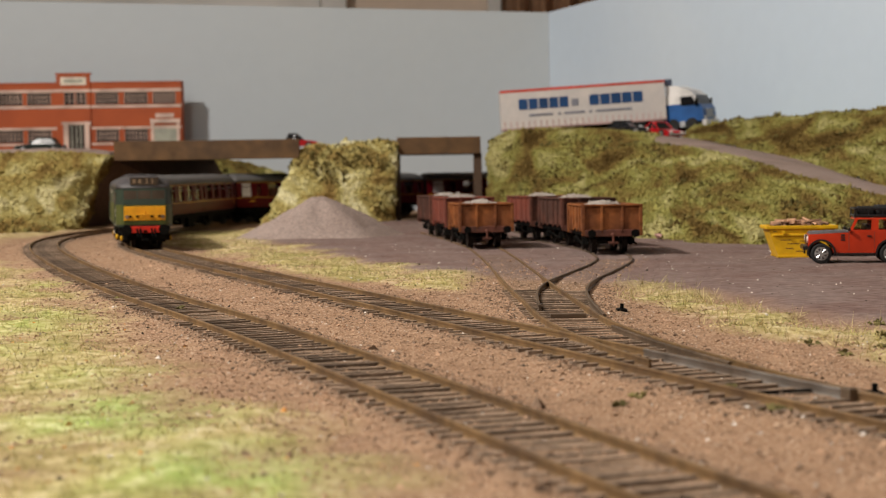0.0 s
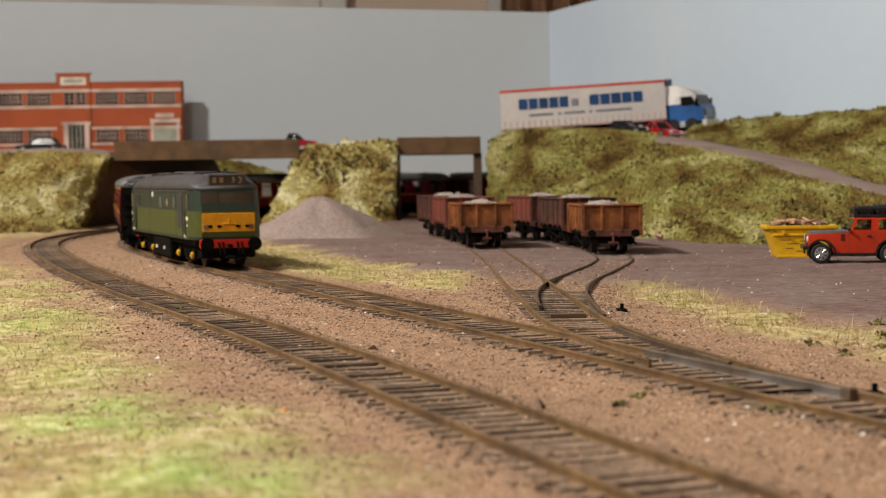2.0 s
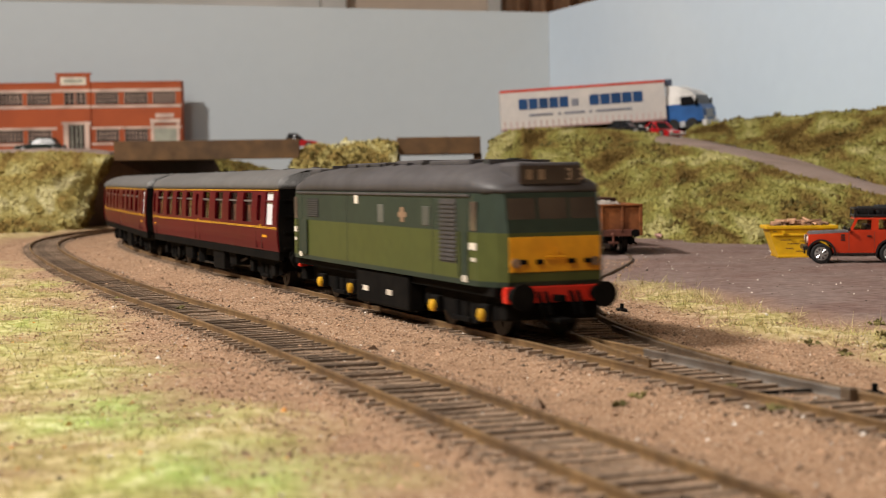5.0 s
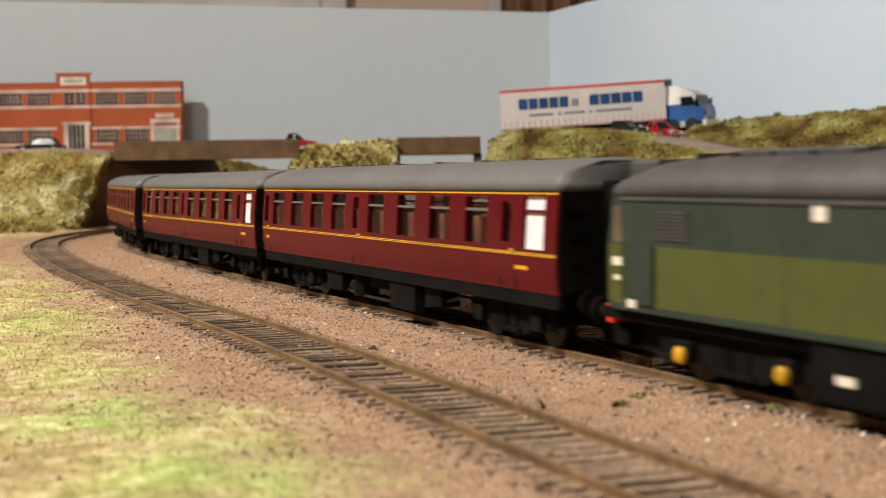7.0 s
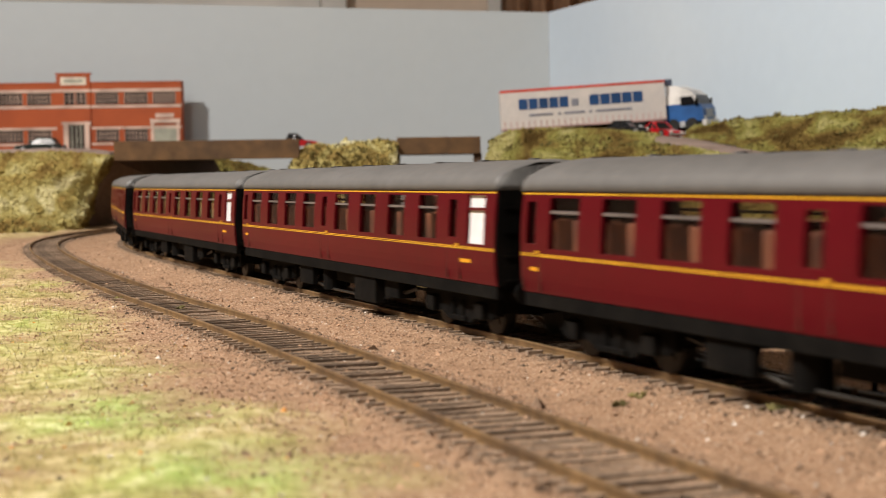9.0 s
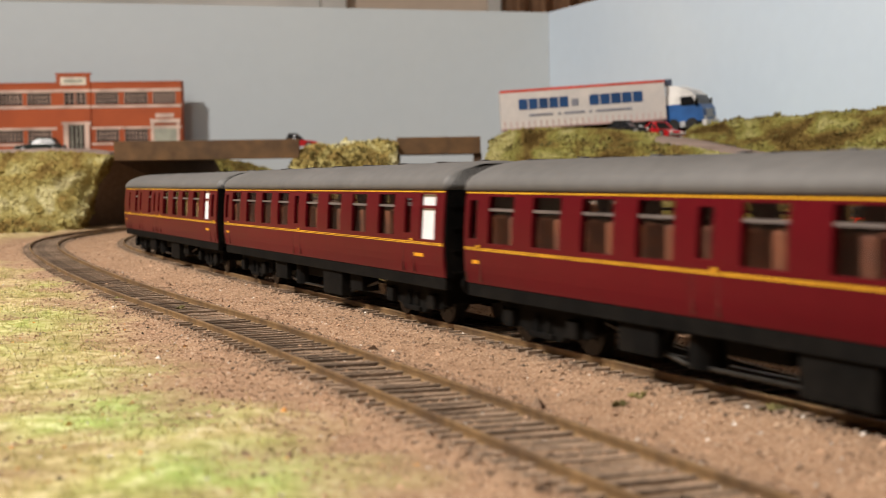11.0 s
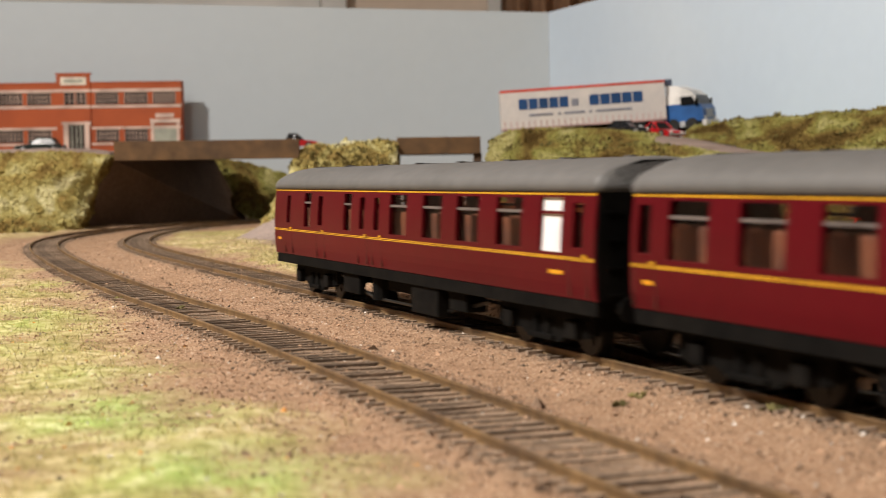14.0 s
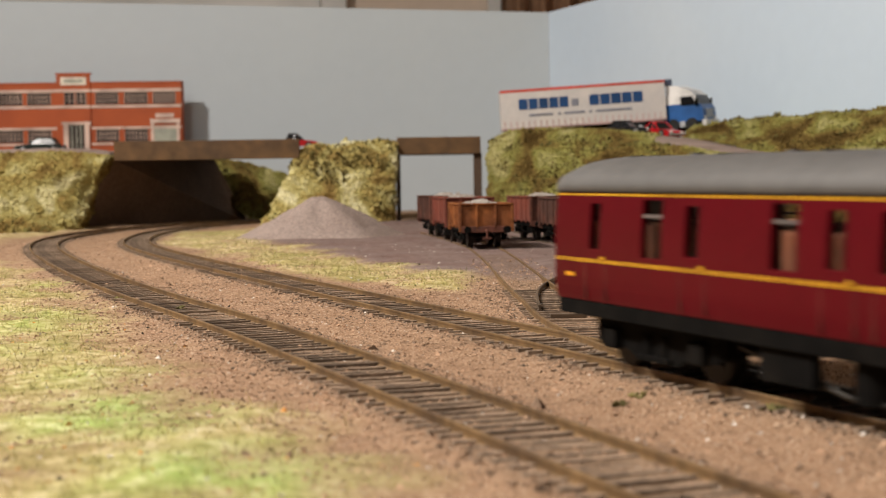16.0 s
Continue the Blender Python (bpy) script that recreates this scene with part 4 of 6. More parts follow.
def make_coach(name, label, wins):
    t = thing(name, label, "coach", pose(0, 0, 0), "train of maroon coaches")
    zz = {"big": (24.5, 36.2), "white": (24.0, 36.4), "door": (25.4, 35.2)}
    at_x = lambda f: (f - 0.5) * C_LEN
    holes = [(at_x(f), w, *zz[k]) for f, w, k in wins]
    for sign in (-1, 1):
        body = simple("body_side", lambda bm: side_panel(bm, C_LEN - 1.2, (C_LOW, 15, 17, 19, 21, C_WAIST, 24, 27, 30, 33, 36, C_GUTTER), holes, C_HW, sign, bow=coach_bow), MAROON, t, "maroon bodyside panel", smooth=False)
        for f, w, k in wins:
            x, (a, b) = at_x(f), zz[k]
            y = sign * (C_HW - 0.75)
            ya, yb = sign * (C_HW - coach_bow(a) - 0.75), sign * (C_HW - coach_bow(b) - 0.75)

            def pane(bm, x=x, w=w, a=a, b=b, ya=ya, yb=yb):
                loft(bm, [[(x - w / 2, ya, a), (x + w / 2, ya, a), (x + w / 2, yb, b), (x - w / 2, yb, b)], [(x - w / 2, ya - sign * 0.25, a), (x + w / 2, ya - sign * 0.25, a), (x + w / 2, yb - sign * 0.25, b), (x - w / 2, yb - sign * 0.25, b)]])
            p = simple("window", pane, WHITEW if k == "white" else GLASS, t, "frosted white lavatory window" if k == "white" else "")
            if k != "white":
                p.visible_shadow = False
            if k in ("big", "white"):
                zt = a + (b - a) * 0.72
                yt = sign * (C_HW - coach_bow(zt) - 0.55)
                simple("toplight_bar", lambda bm: box(bm, x - w / 2, x + w / 2, min(yt, yt + sign * 0.3), max(yt, yt + sign * 0.3), zt - 0.35, zt + 0.35), WINBAR if k == "big" else MAROON, p)
        # lining: a double waist line and one under the gutter
        for z0, z1, nm in ((C_WAIST - 0.35, C_WAIST - 0.12, "waist_line"), (C_WAIST + 0.08, C_WAIST + 0.30, "waist_line"), (C_GUTTER - 0.95, C_GUTTER - 0.62, "gutter_line")):
            y = sign * (C_HW - coach_bow(z0) + 0.06)
            simple(nm, lambda bm: box(bm, -C_LEN / 2 + 0.8, C_LEN / 2 - 0.8, min(y, y - sign * 0.3), max(y, y - sign * 0.3), z0, z1), YELLOW, t, "thin yellow lining")
        y = sign * (C_HW + 0.05)
        for x, w in ((at_x(0.925), 7.0), (at_x(0.03), 4.0)):
            simple("number_bar", lambda bm: box(bm, x - w / 2, x + w / 2, min(y, y - sign * 0.3), max(y, y - sign * 0.3), 19.1, 20.0), WARN, t, "small gold number")
        for f, w, k in wins:
            if k == "door":
                x = at_x(f) + 4.2
                simple("door_handle", lambda bm: box(bm, x - 0.7, x + 0.7, min(y, y + sign * 0.5), max(y, y + sign * 0.5), 23.3, 23.9, 0.1), YELLOW, t, "brass door handle")
                for dx in (-4.0, 4.9):
                    simple("door_gap", lambda bm: box(bm, at_x(f) + dx - 0.12, at_x(f) + dx + 0.12, sign * (C_HW - 0.6) if sign > 0 else -C_HW - 0.03, C_HW + 0.03 if sign > 0 else sign * (C_HW - 0.6), 14.6, 22), RUST_D, t)
        simple("solebar", lambda bm: box(bm, -C_LEN / 2 + 1, C_LEN / 2 - 1, min(sign * 15.2, sign * 17.2), max(sign * 15.2, sign * 17.3), 10.6, 13.9, 0.2), BLACK, t)
        simple("truss_rod", lambda bm: (tube(bm, (-62, sign * 13, 9), (-30, sign * 13, 3.6), 0.5, 6), tube(bm, (-30, sign * 13, 3.6), (30, sign * 13, 3.6), 0.5, 6), tube(bm, (30, sign * 13, 3.6), (62, sign * 13, 9), 0.5, 6)), TYRE, t)
        simple("battery_box", lambda bm: box(bm, 12, 33, min(sign * 12, sign * 16.4), max(sign * 12, sign * 16.4), 2.6, 11, 0.4), BLACK, t)
        simple("vacuum_cylinder", lambda bm: tube(bm, (-24, sign * 11.5, 3.4), (-24, sign * 11.5, 11.5), 4.0, 14), BLACK, t)
        simple("step_board", lambda bm: box(bm, -52, -36, min(sign * 14, sign * 16), max(sign * 14, sign * 16), 4.2, 11.6, 0.3), BLACK, t)
        simple("equipment_box", lambda bm: box(bm, 38, 50, min(sign * 9, sign * 15), max(sign * 9, sign * 15), 5.2, 11.5, 0.3), BLACK, t)
        simple("equipment_box", lambda bm: box(bm, -14, 6, min(sign * 10, sign * 14), max(sign * 10, sign * 14), 7.0, 11.8, 0.3), BLACK, t)
    # Black inner blocks, added to darken the open space under the coach.
    simple("underframe", lambda b: (box(b, -118, -66, -10.6, 10.6, 6.8, 12), box(b, 66, 118, -10.6, 10.6, 6.8, 12), box(b, -70, 70, -5, 5, 8.5, 12)), BLACK, t)
    # roof
    bm = bmesh.new()
    arc = [(C_HW - 1.0) * math.cos(a) for a in np.linspace(0, math.pi, 21)]
    hh = [C_GUTTER - 0.3 + (C_TOP - C_GUTTER + 0.3) * math.sin(a) ** 0.78 for a in np.linspace(0, math.pi, 21)]
    rings = []
    for x, k in ((-C_LEN / 2, 0.86), (-C_LEN / 2 + 2.5, 0.97), (-C_LEN / 2 + 6, 1), (0, 1), (C_LEN / 2 - 6, 1), (C_LEN / 2 - 2.5, 0.97), (C_LEN / 2, 0.86)):
        rings.append([(x, y * (1.02 if abs(y) > 15 else 1), C_GUTTER - 0.3 + (z - C_GUTTER + 0.3) * k) for y, z in zip(arc, hh)])
    loft(bm, rings)
    part("roof", bm, ROOFG, t, "mid-grey curved roof", smooth=True)
    for k in range(7):
        simple("roof_vent", lambda b: (tube(b, (-105 + 35 * k, 4.5, C_TOP - 0.7), (-105 + 35 * k, 4.5, C_TOP + 0.5), 1.6, 8)), ROOFG, t)
        simple("roof_rib", lambda b: box(b, -118 + 35 * k, -117.6 + 35 * k, -5, 5, C_TOP - 0.6, C_TOP + 0.12), ROOFG, t)
    # ends, gangways and buffers
    for e in (-1, 1):
        x0 = e * (C_LEN / 2 - 0.9)
        simple("end_wall", lambda b: loft(b, [[(x, 17.0, C_LOW), (x, 17.6, 24), (x, 16.6, C_GUTTER), (x, 12.5, 42.6), (x, 6, 44.5), (x, -6, 44.5), (x, -12.5, 42.6), (x, -16.6, C_GUTTER), (x, -17.6, 24), (x, -17.0, C_LOW)] for x in (x0, x0 + e * 0.9)]), BLACK, t, "black coach end")
        simple("gangway", lambda b: box(b, min(x0, x0 + e * 5.6), max(x0, x0 + e * 5.6), -6.4, 6.4, 12, 40, 0.8), BLACK, t, "black corridor connector")
        for k in range(4):
            simple("end_step", lambda b: box(b, min(x0, x0 + e * 1.6), max(x0, x0 + e * 1.6), -15.5, -11.5, 15 + 6 * k, 15.6 + 6 * k), BLACK, t)
        for s in (-1, 1):
            simple("buffer", lambda b: (tube(b, (x0, s * 11.5, 12.4), (x0 + e * 4.5, s * 11.5, 12.4), 1.4, 10), tube(b, (x0 + e * 4.5, s * 11.5, 12.4), (x0 + e * 5.2, s * 11.5, 12.4), 2.9, 12)), BLACK, t)
    simple("floor_pan", lambda b: box(b, -C_LEN / 2 + 1, C_LEN / 2 - 1, -16.5, 16.5, 12.2, 14.2), BLACK, t)
    for k in range(20):
        x = -116 + 12.2 * k
        if any(abs(x - at_x(f)) < w / 2 + 6 for f, w, kk in wins if kk == "white"):
            continue
        simple("seat", lambda b: (box(b, x - 2.2, x + 2.2, -16.4, -4, 14.2, 31.5, 0.8), box(b, x - 5.6, x + 5.6, -16.2, -4, 14.2, 21, 0.6), box(b, x - 2.2, x + 2.2, 4, 16.2, 14.2, 31.5, 0.8)), SEAT, t, "brown moulded seats")
    return t, [bogie(t, s * 93.0, 34.0, 6.1) for s in (-1, 1)]


def written(name, text, size, material, parent, m):
    """Flat raised characters, centred on their foot, as one mesh; size in millimetres."""
    data = bpy.data.curves.new(name, "FONT")
    data.body, data.size, data.extrude, data.align_x = text, size * MM, 0.05 * MM, "CENTER"
    tmp = new(name + "_outline", data)
    bpy.context.view_layer.update()
    me = bpy.data.meshes.new_from_object(tmp.evaluated_get(bpy.context.evaluated_depsgraph_get()))
    bpy.data.objects.remove(tmp)
    me.materials.clear()
    me.materials.append(material)
    ob = new(name, me)
    ob.parent, ob.matrix_basis = parent, m
    return ob


L_LEN, L_HW = 189.6, 17.4


def make_loco():
    t = thing("diesel_locomotive", "two-tone green diesel locomotive with yellow warning panel", "locomotive", pose(0, 0, 0), "train of maroon coaches")
    h = L_LEN / 2

    def outline(k, nose):
        """Plan outline, tapered to flat cab fronts."""
        return [(x - math.copysign(k, x), y) for x, y in ((h, -nose), (h, nose), (h - 2.5, nose + 1.7), (h - 9.5, L_HW), (-h + 9.5, L_HW), (-h + 2.5, nose + 1.7), (-h, nose), (-h, -nose), (-h + 2.5, -nose - 1.7), (-h + 9.5, -L_HW), (h - 9.5, -L_HW), (h - 2.5, -nose - 1.7))]

    def band(z0, z1, k0, k1, n0=12.9, n1=12.9):
        return lambda bm: loft(bm, [[(x, y, z0) for x, y in outline(k0, n0)], [(x, y, z1) for x, y in outline(k1, n1)]])
    simple("lower_body", band(14.6, 26.9, 0.0, 0.0), GREEN_L, t, "olive green lower bodyside")
    simple("body_skirt", band(13.2, 14.6, 0.4, 0.0), GREEN_D, t)
    simple("upper_body", band(26.9, 36.9, 0.0, 2.2), GREEN_D, t, "dark green upper bodyside")
    # roof, drawn down towards each cab
    bm = bmesh.new()
    rings = []
    for x, hw, z0, top in ((-h + 2.4, 13.4, 36.9, 39.8), (-h + 8, 16.4, 36.9, 42.0), (-h + 17, 17.2, 36.9, 44.4), (-h + 30, 17.3, 36.9, 45.3), (0, 17.3, 36.9, 45.6), (h - 30, 17.3, 36.9, 45.3), (h - 17, 17.2, 36.9, 44.4), (h - 8, 16.4, 36.9, 42.0), (h - 2.4, 13.4, 36.9, 39.8)):
        rings.append([(x, hw * math.cos(a), z0 + (top - z0) * math.sin(a) ** 0.72) for a in np.linspace(0, math.pi, 19)])
    loft(bm, rings)
    part("roof", bm, LROOF, t, "weathered dark grey roof", smooth=True)
    simple("roof_hatch", lambda b: (box(b, -58, -20, -8, 8, 44.4, 46.0, 0.5), box(b, 22, 52, -9, 9, 44.2, 45.9, 0.5), box(b, -12, 12, -7, 7, 44.8, 46.3, 0.4)), LROOF, t)
    simple("roof_fan", lambda b: (tube(b, (62, 0, 44.0), (62, 0, 45.6), 8.2, 24), tube(b, (62, 0, 45.6), (62, 0, 46.0), 2.0, 10)), GRILLE, t)
    for k in range(12):
        simple("roof_rib", lambda b: (box(b, -72 + 12.5 * k, -71.4 + 12.5 * k, -9, 9, 43.5, 45.5)), LROOF, t)
    for e in (-1, 1):
        X = lambda d: e * (h + d)
        bx = lambda b, d0, d1, y0, y1, z0, z1, bev=0: box(b, min(X(d0), X(d1)), max(X(d0), X(d1)), y0, y1, z0, z1, bev)
        simple("warning_panel", lambda b: bx(b, -0.5, 0.25, -12.7, 12.7, 17.0, 25.9, 0.15), WARN, t, "yellow warning panel")
        panel_bits = simple("lamp_bracket", lambda b: [bx(b, 0.25, 1.0, y - 1.0, y + 1.0, 19.0, 20.2, 0.2) for y in (-9, -4.5, 4.5, 9)], BLACK, t)
        for y in (-11, 11):
            simple("marker_light", lambda b: tube(b, (X(0.2), y, 19.4), (X(0.9), y, 19.4), 1.2, 10), CREST, t)
        simple("handrail", lambda b: (tube(b, (X(0.9), -3, 20.8), (X(0.9), 3, 20.8), 0.35, 6), tube(b, (X(0.9), 0, 20.8), (X(0.9), 0, 23.2), 0.35, 6)), WARN, t)
        # cab front windows
        for y0, y1 in ((-12.4, -4.8), (-4.0, 4.0), (4.8, 12.4)):
            simple("cab_window", lambda b: loft(b, [[(X(-0.2), y0, 27.4), (X(-0.2), y1, 27.4), (X(-1.75), y1, 35.6), (X(-1.75), y0, 35.6)], [(X(-0.9), y0, 27.4), (X(-0.9), y1, 27.4), (X(-2.4), y1, 35.6), (X(-2.4), y0, 35.6)]]), LWIN, t, "tinted cab window")
        hc = simple("headcode_box", lambda b: bx(b, -14, -2.4, -9.2, 9.2, 38.2, 44.6, 0.9), LROOF, t)
        simple("headcode_glass", lambda b: bx(b, -2.4, -2.1, -8.4, 8.4, 39.2, 43.8), LWIN, hc, "brown headcode panel with pale characters")
        for y in (-6, -2.6) if e > 0 else (-6, -2, 2, 6):
            simple("headcode_bar", lambda b: bx(b, -2.15, -1.95, y - 0.9, y + 0.9, 40.2, 42.8), HEADC, hc)
        if e > 0:
            for y in (1.2, 4.6):
                written("headcode_number", "3", 4.2, HEADC, hc, pose(X(-2.08) * MM, y * MM, 0.0401, 90, 0, 90))
        simple("buffer_beam", lambda b: bx(b, -2.6, 0.2, -13.6, 13.6, 9.2, 13.4, 0.3), BEAMRED, t, "red buffer beam")
        simple("valance", lambda b: bx(b, -8, -2.0, -13, 13, 4.6, 9.0, 0.6), BLACK, t)
        for s in (-1, 1):
            simple("buffer", lambda b: (tube(b, (X(0.2), s * 11.4, 11.2), (X(4.6), s * 11.4, 11.2), 1.9, 12), tube(b, (X(4.6), s * 11.4, 11.2), (X(5.6), s * 11.4, 11.2), 3.3, 18)), BLACK, t)
        simple("coupling", lambda b: (bx(b, 0.2, 4.5, -1.0, 1.0, 9.6, 11.2, 0.2), bx(b, -2, 6.5, -2.2, 2.2, 4.4, 5.6, 0.3)), BLACK, t)
        simple("brake_pipe", lambda b: [tube(b, (X(0.5), y, 12.0), (X(2.6), y + 0.6, 6.2), 0.55, 6) for y in (-5, -3, 4, 6)], BLACK, t)
        for s in (-1, 1):
            Y = lambda d: s * (L_HW + d)
            by = lambda b, x0, x1, d0, d1, z0, z1, bev=0: box(b, min(x0, x1), max(x0, x1), min(Y(d0), Y(d1)), max(Y(d0), Y(d1)), z0, z1, bev)
            simple("cab_side_window", lambda b: by(b, e * (h - 13.9), e * (h - 9.8), -0.4, 0.15, 27.2, 34.8, 0.2), LWIN, t)
            simple("cab_door", lambda b: by(b, e * (h - 20), e * (h - 15.4), -0.4, 0.1, 15, 35.6, 0.1), GREEN_D if e > 0 else GREEN_D, t, "dark green cab door")
            simple("handrail", lambda b: [tube(b, (e * (h - d), Y(0.5), 15), (e * (h - d), Y(0.5), 27), 0.2, 6) for d in (14.7, 20.6)], GREEN_D, t)
            simple("number_plate", lambda b: by(b, e * (h - 14.6), e * (h - 9.8), -0.2, 0.2, 22.4, 24.2), LABELW, t, "cream painted number")
            simple("data_panel", lambda b: by(b, e * (h - 13), e * (h - 10.4), -0.2, 0.2, 19.4, 20.4), LABELW, t)
            simple("lower_label", lambda b: by(b, e * (h - 19.4), e * (h - 16), -0.2, 0.22, 13.9, 15.6), LABELW, t)
    for s in (-1, 1):
        Y = lambda d: s * (L_HW + d)
        by = lambda b, x0, x1, d0, d1, z0, z1, bev=0: box(b, x0, x1, min(Y(d0), Y(d1)), max(Y(d0), Y(d1)), z0, z1, bev)
        for x in (3, 41):
            simple("side_window", lambda b: by(b, x - 2.6, x + 2.6, -0.3, 0.15, 27.8, 33.2, 0.2), DULLWIN, t, "grey engine room window")
        simple("crest", lambda b: (by(b, 18.6, 25.4, -0.2, 0.1, 29.8, 31.2), by(b, 20.4, 23.6, -0.2, 0.14, 28.4, 32.6)), CREST, t, "small gold and red crest")
        g = simple("grille", lambda b: by(b, 51.5, 63.5, -0.4, 0.1, 18.5, 35.4), LROOF, t, "dark louvred grille")
        for k in range(14):
            simple("slat", lambda b: by(b, 51.8, 63.2, 0.1, 0.4, 19 + 1.15 * k, 19.5 + 1.15 * k), LROOF, g)
        g = simple("grille", lambda b: by(b, -74, -61, -0.4, 0.1, 28.0, 34.4), GRILLE, t, "dark louvred grille")
        for k in range(8):
            simple("slat", lambda b: by(b, -73.7, -61.3, 0.1, 0.3, 28.3 + 0.75 * k, 28.65 + 0.75 * k), LROOF, g)
        simple("side_plate", lambda b: by(b, -21.8, -18.2, -0.2, 0.2, 33.2, 35.8), LABELW, t, "cream side plate")
        simple("panel_line", lambda b: [by(b, x - 0.15, x + 0.15, -0.3, 0.06, 14, 36) for x in (-30, 46)], GRILLE, t)
        simple("gutter", lambda b: by(b, -h + 14, h - 14, -0.3, 0.45, 36.0, 36.7, 0.1), LROOF, t)
        tank = simple("fuel_tank", lambda b: by(b, -24, 24, -6, -0.8, 2.4, 13.0, 0.8), BLACK, t)
        for x in (-14, 8):
            simple("tank_label", lambda b: by(b, x - 2.4, x + 2.4, -1.0, -0.55, 6.2, 7.8), LABELW, tank)
    simple("underframe", lambda b: (box(b, -h + 3, h - 3, -15.5, 15.5, 10.8, 13.2), box(b, -h + 8, h - 8, -10.4, 10.4, 4.2, 11)), BLACK, t)
    # the leading cab stands closer to its bogie than the trailing one
    for o in t.children_recursive:
        for v in o.data.vertices:
            if v.co.x > 0.0665:
                v.co.x -= 0.0080
            elif v.co.x < -0.0743:
                v.co.x -= 0.0060
    return t, [bogie(t, x, 34.0, 6.3, AXLE_Y, 56) for x in (-51.0, 57.0)]


LOCO = make_loco()
COACHES = [make_coach("passenger_coach", "maroon passenger coach with grey roof and yellow lining", OPEN_WINS)]
for _ in range(2):
    COACHES.append(make_coach("passenger_coach", "maroon passenger coach with grey roof and yellow lining", OPEN_WINS))
COACHES.append(make_coach("brake_coach", "maroon brake coach with guard's doors at the train's end", BRAKE_WINS))


# ---- wagons in the sidings ----
def make_wagon(body_mat, label, m, side_mat=None, z1=25.0):
    t = thing("mineral_wagon", label, "wagon", m, "wagons in the sidings")
    hl, hw, z0 = 33.0, 15.3, 12.4
    low = z1 - 27.6
    for s in (-1, 1):
        side = simple("side_panel", lambda b: box(b, -hl, hl, min(s * hw, s * (hw - 0.9)), max(s * hw, s * (hw - 0.9)), z0, z1, 0.2), side_mat or body_mat, t)
        for x in (-31, -20, -8, 8, 20, 31):
            simple("rib", lambda b: box(b, x - 0.8, x + 0.8, min(s * (hw - 0.1), s * (hw + 0.8)), max(s * (hw - 0.1), s * (hw + 0.8)), z0 - 1, z1, 0.15), side_mat or body_mat, side)
        simple("rim", lambda b: box(b, -hl - 0.7, hl + 0.7, min(s * (hw - 1.0), s * (hw + 0.9)), max(s * (hw - 1.0), s * (hw + 0.9)), z1, z1 + 1.0, 0.2), side_mat or body_mat, side)
        end = simple("end_panel", lambda b: box(b, min(s * hl, s * (hl - 0.9)), max(s * hl, s * (hl - 0.9)), -hw + 0.9, hw - 0.9, z0, z1, 0.2), body_mat, t)
        for y in (-5.4, 5.4):
            simple("rib", lambda b: box(b, min(s * (hl - 0.1), s * (hl + 1.0)), max(s * (hl - 0.1), s * (hl + 1.0)), y - 0.7, y + 0.7, z0 - 2, z1, 0.15), body_mat, end)
        for y in (-15.2, 15.2):
            simple("corner_post", lambda b: box(b, min(s * (hl - 0.1), s * (hl + 0.9)), max(s * (hl - 0.1), s * (hl + 0.9)), y - 0.9, y + 0.9, z0 - 3, z1 + 0.5, 0.2), body_mat, end)
        simple("rim", lambda b: box(b, min(s * (hl - 1), s * (hl + 1.2)), max(s * (hl - 1), s * (hl + 1.2)), -hw, hw, z1 + 0.02, z1 + 1.05, 0.2), body_mat, end)
        simple("headstock", lambda b: box(b, min(s * (hl - 1.5), s * (hl + 1.0)), max(s * (hl - 1.5), s * (hl + 1.0)), -14.5, 14.5, 9.0, 12.6, 0.3), RUST_D, t)
        for y in (-11.4, 11.4):
            simple("buffer", lambda b: (tube(b, (s * (hl + 1), y, 10.8), (s * (hl + 5), y, 10.8), 1.7, 10, 1.2), tube(b, (s * (hl + 5), y, 10.8), (s * (hl + 6.2), y, 10.8), 2.1, 14)), BLACK, t)
        simple("coupling", lambda b: (tube(b, (s * (hl + 1), 0, 10.2), (s * (hl + 4.4), 0, 9.6), 0.9, 8), tube(b, (s * (hl + 4.4), 0, 9.8), (s * (hl + 4.4), 0, 4.2), 0.6, 8), box(b, s * (hl + 4.4) - 0.8, s * (hl + 4.4) + 0.8, -2.6, 2.6, 5.2, 6.4, 0.2)), RUST_D, t)
        simple("solebar", lambda b: box(b, -hl + 1, hl - 1, min(s * 11.6, s * 13.4), max(s * 11.6, s * 13.4), 9.0, 12.4, 0.2), BLACK, t)
        for x in (-18, 18):
            simple("axle_guard", lambda b: (box(b, x - 3.6, x + 3.6, min(s * 11.0, s * 12.6), max(s * 11.0, s * 12.6), 4.2, 9.2, 0.3, None), box(b, x - 1.8, x + 1.8, min(s * 12.6, s * 14), max(s * 12.6, s * 14), 4.8, 8.0, 0.3)), BLACK, t)
        simple("brake_lever", lambda b: tube(b, (-14, s * 13.8, 8), (22, s * 14.4, 4.6), 0.5, 6), BLACK, t)
    simple("wagon_floor", lambda b: box(b, -hl + 0.9, hl - 0.9, -hw + 0.9, hw - 0.9, 12.0, 13.6), WAGON_IN, t)
    wheelset(t, -18, 5.9)
    wheelset(t, 18, 5.9)
    nx, ny = 26, 14
    seed = int(RNG.integers(1, 90))
    bm = bmesh.new()
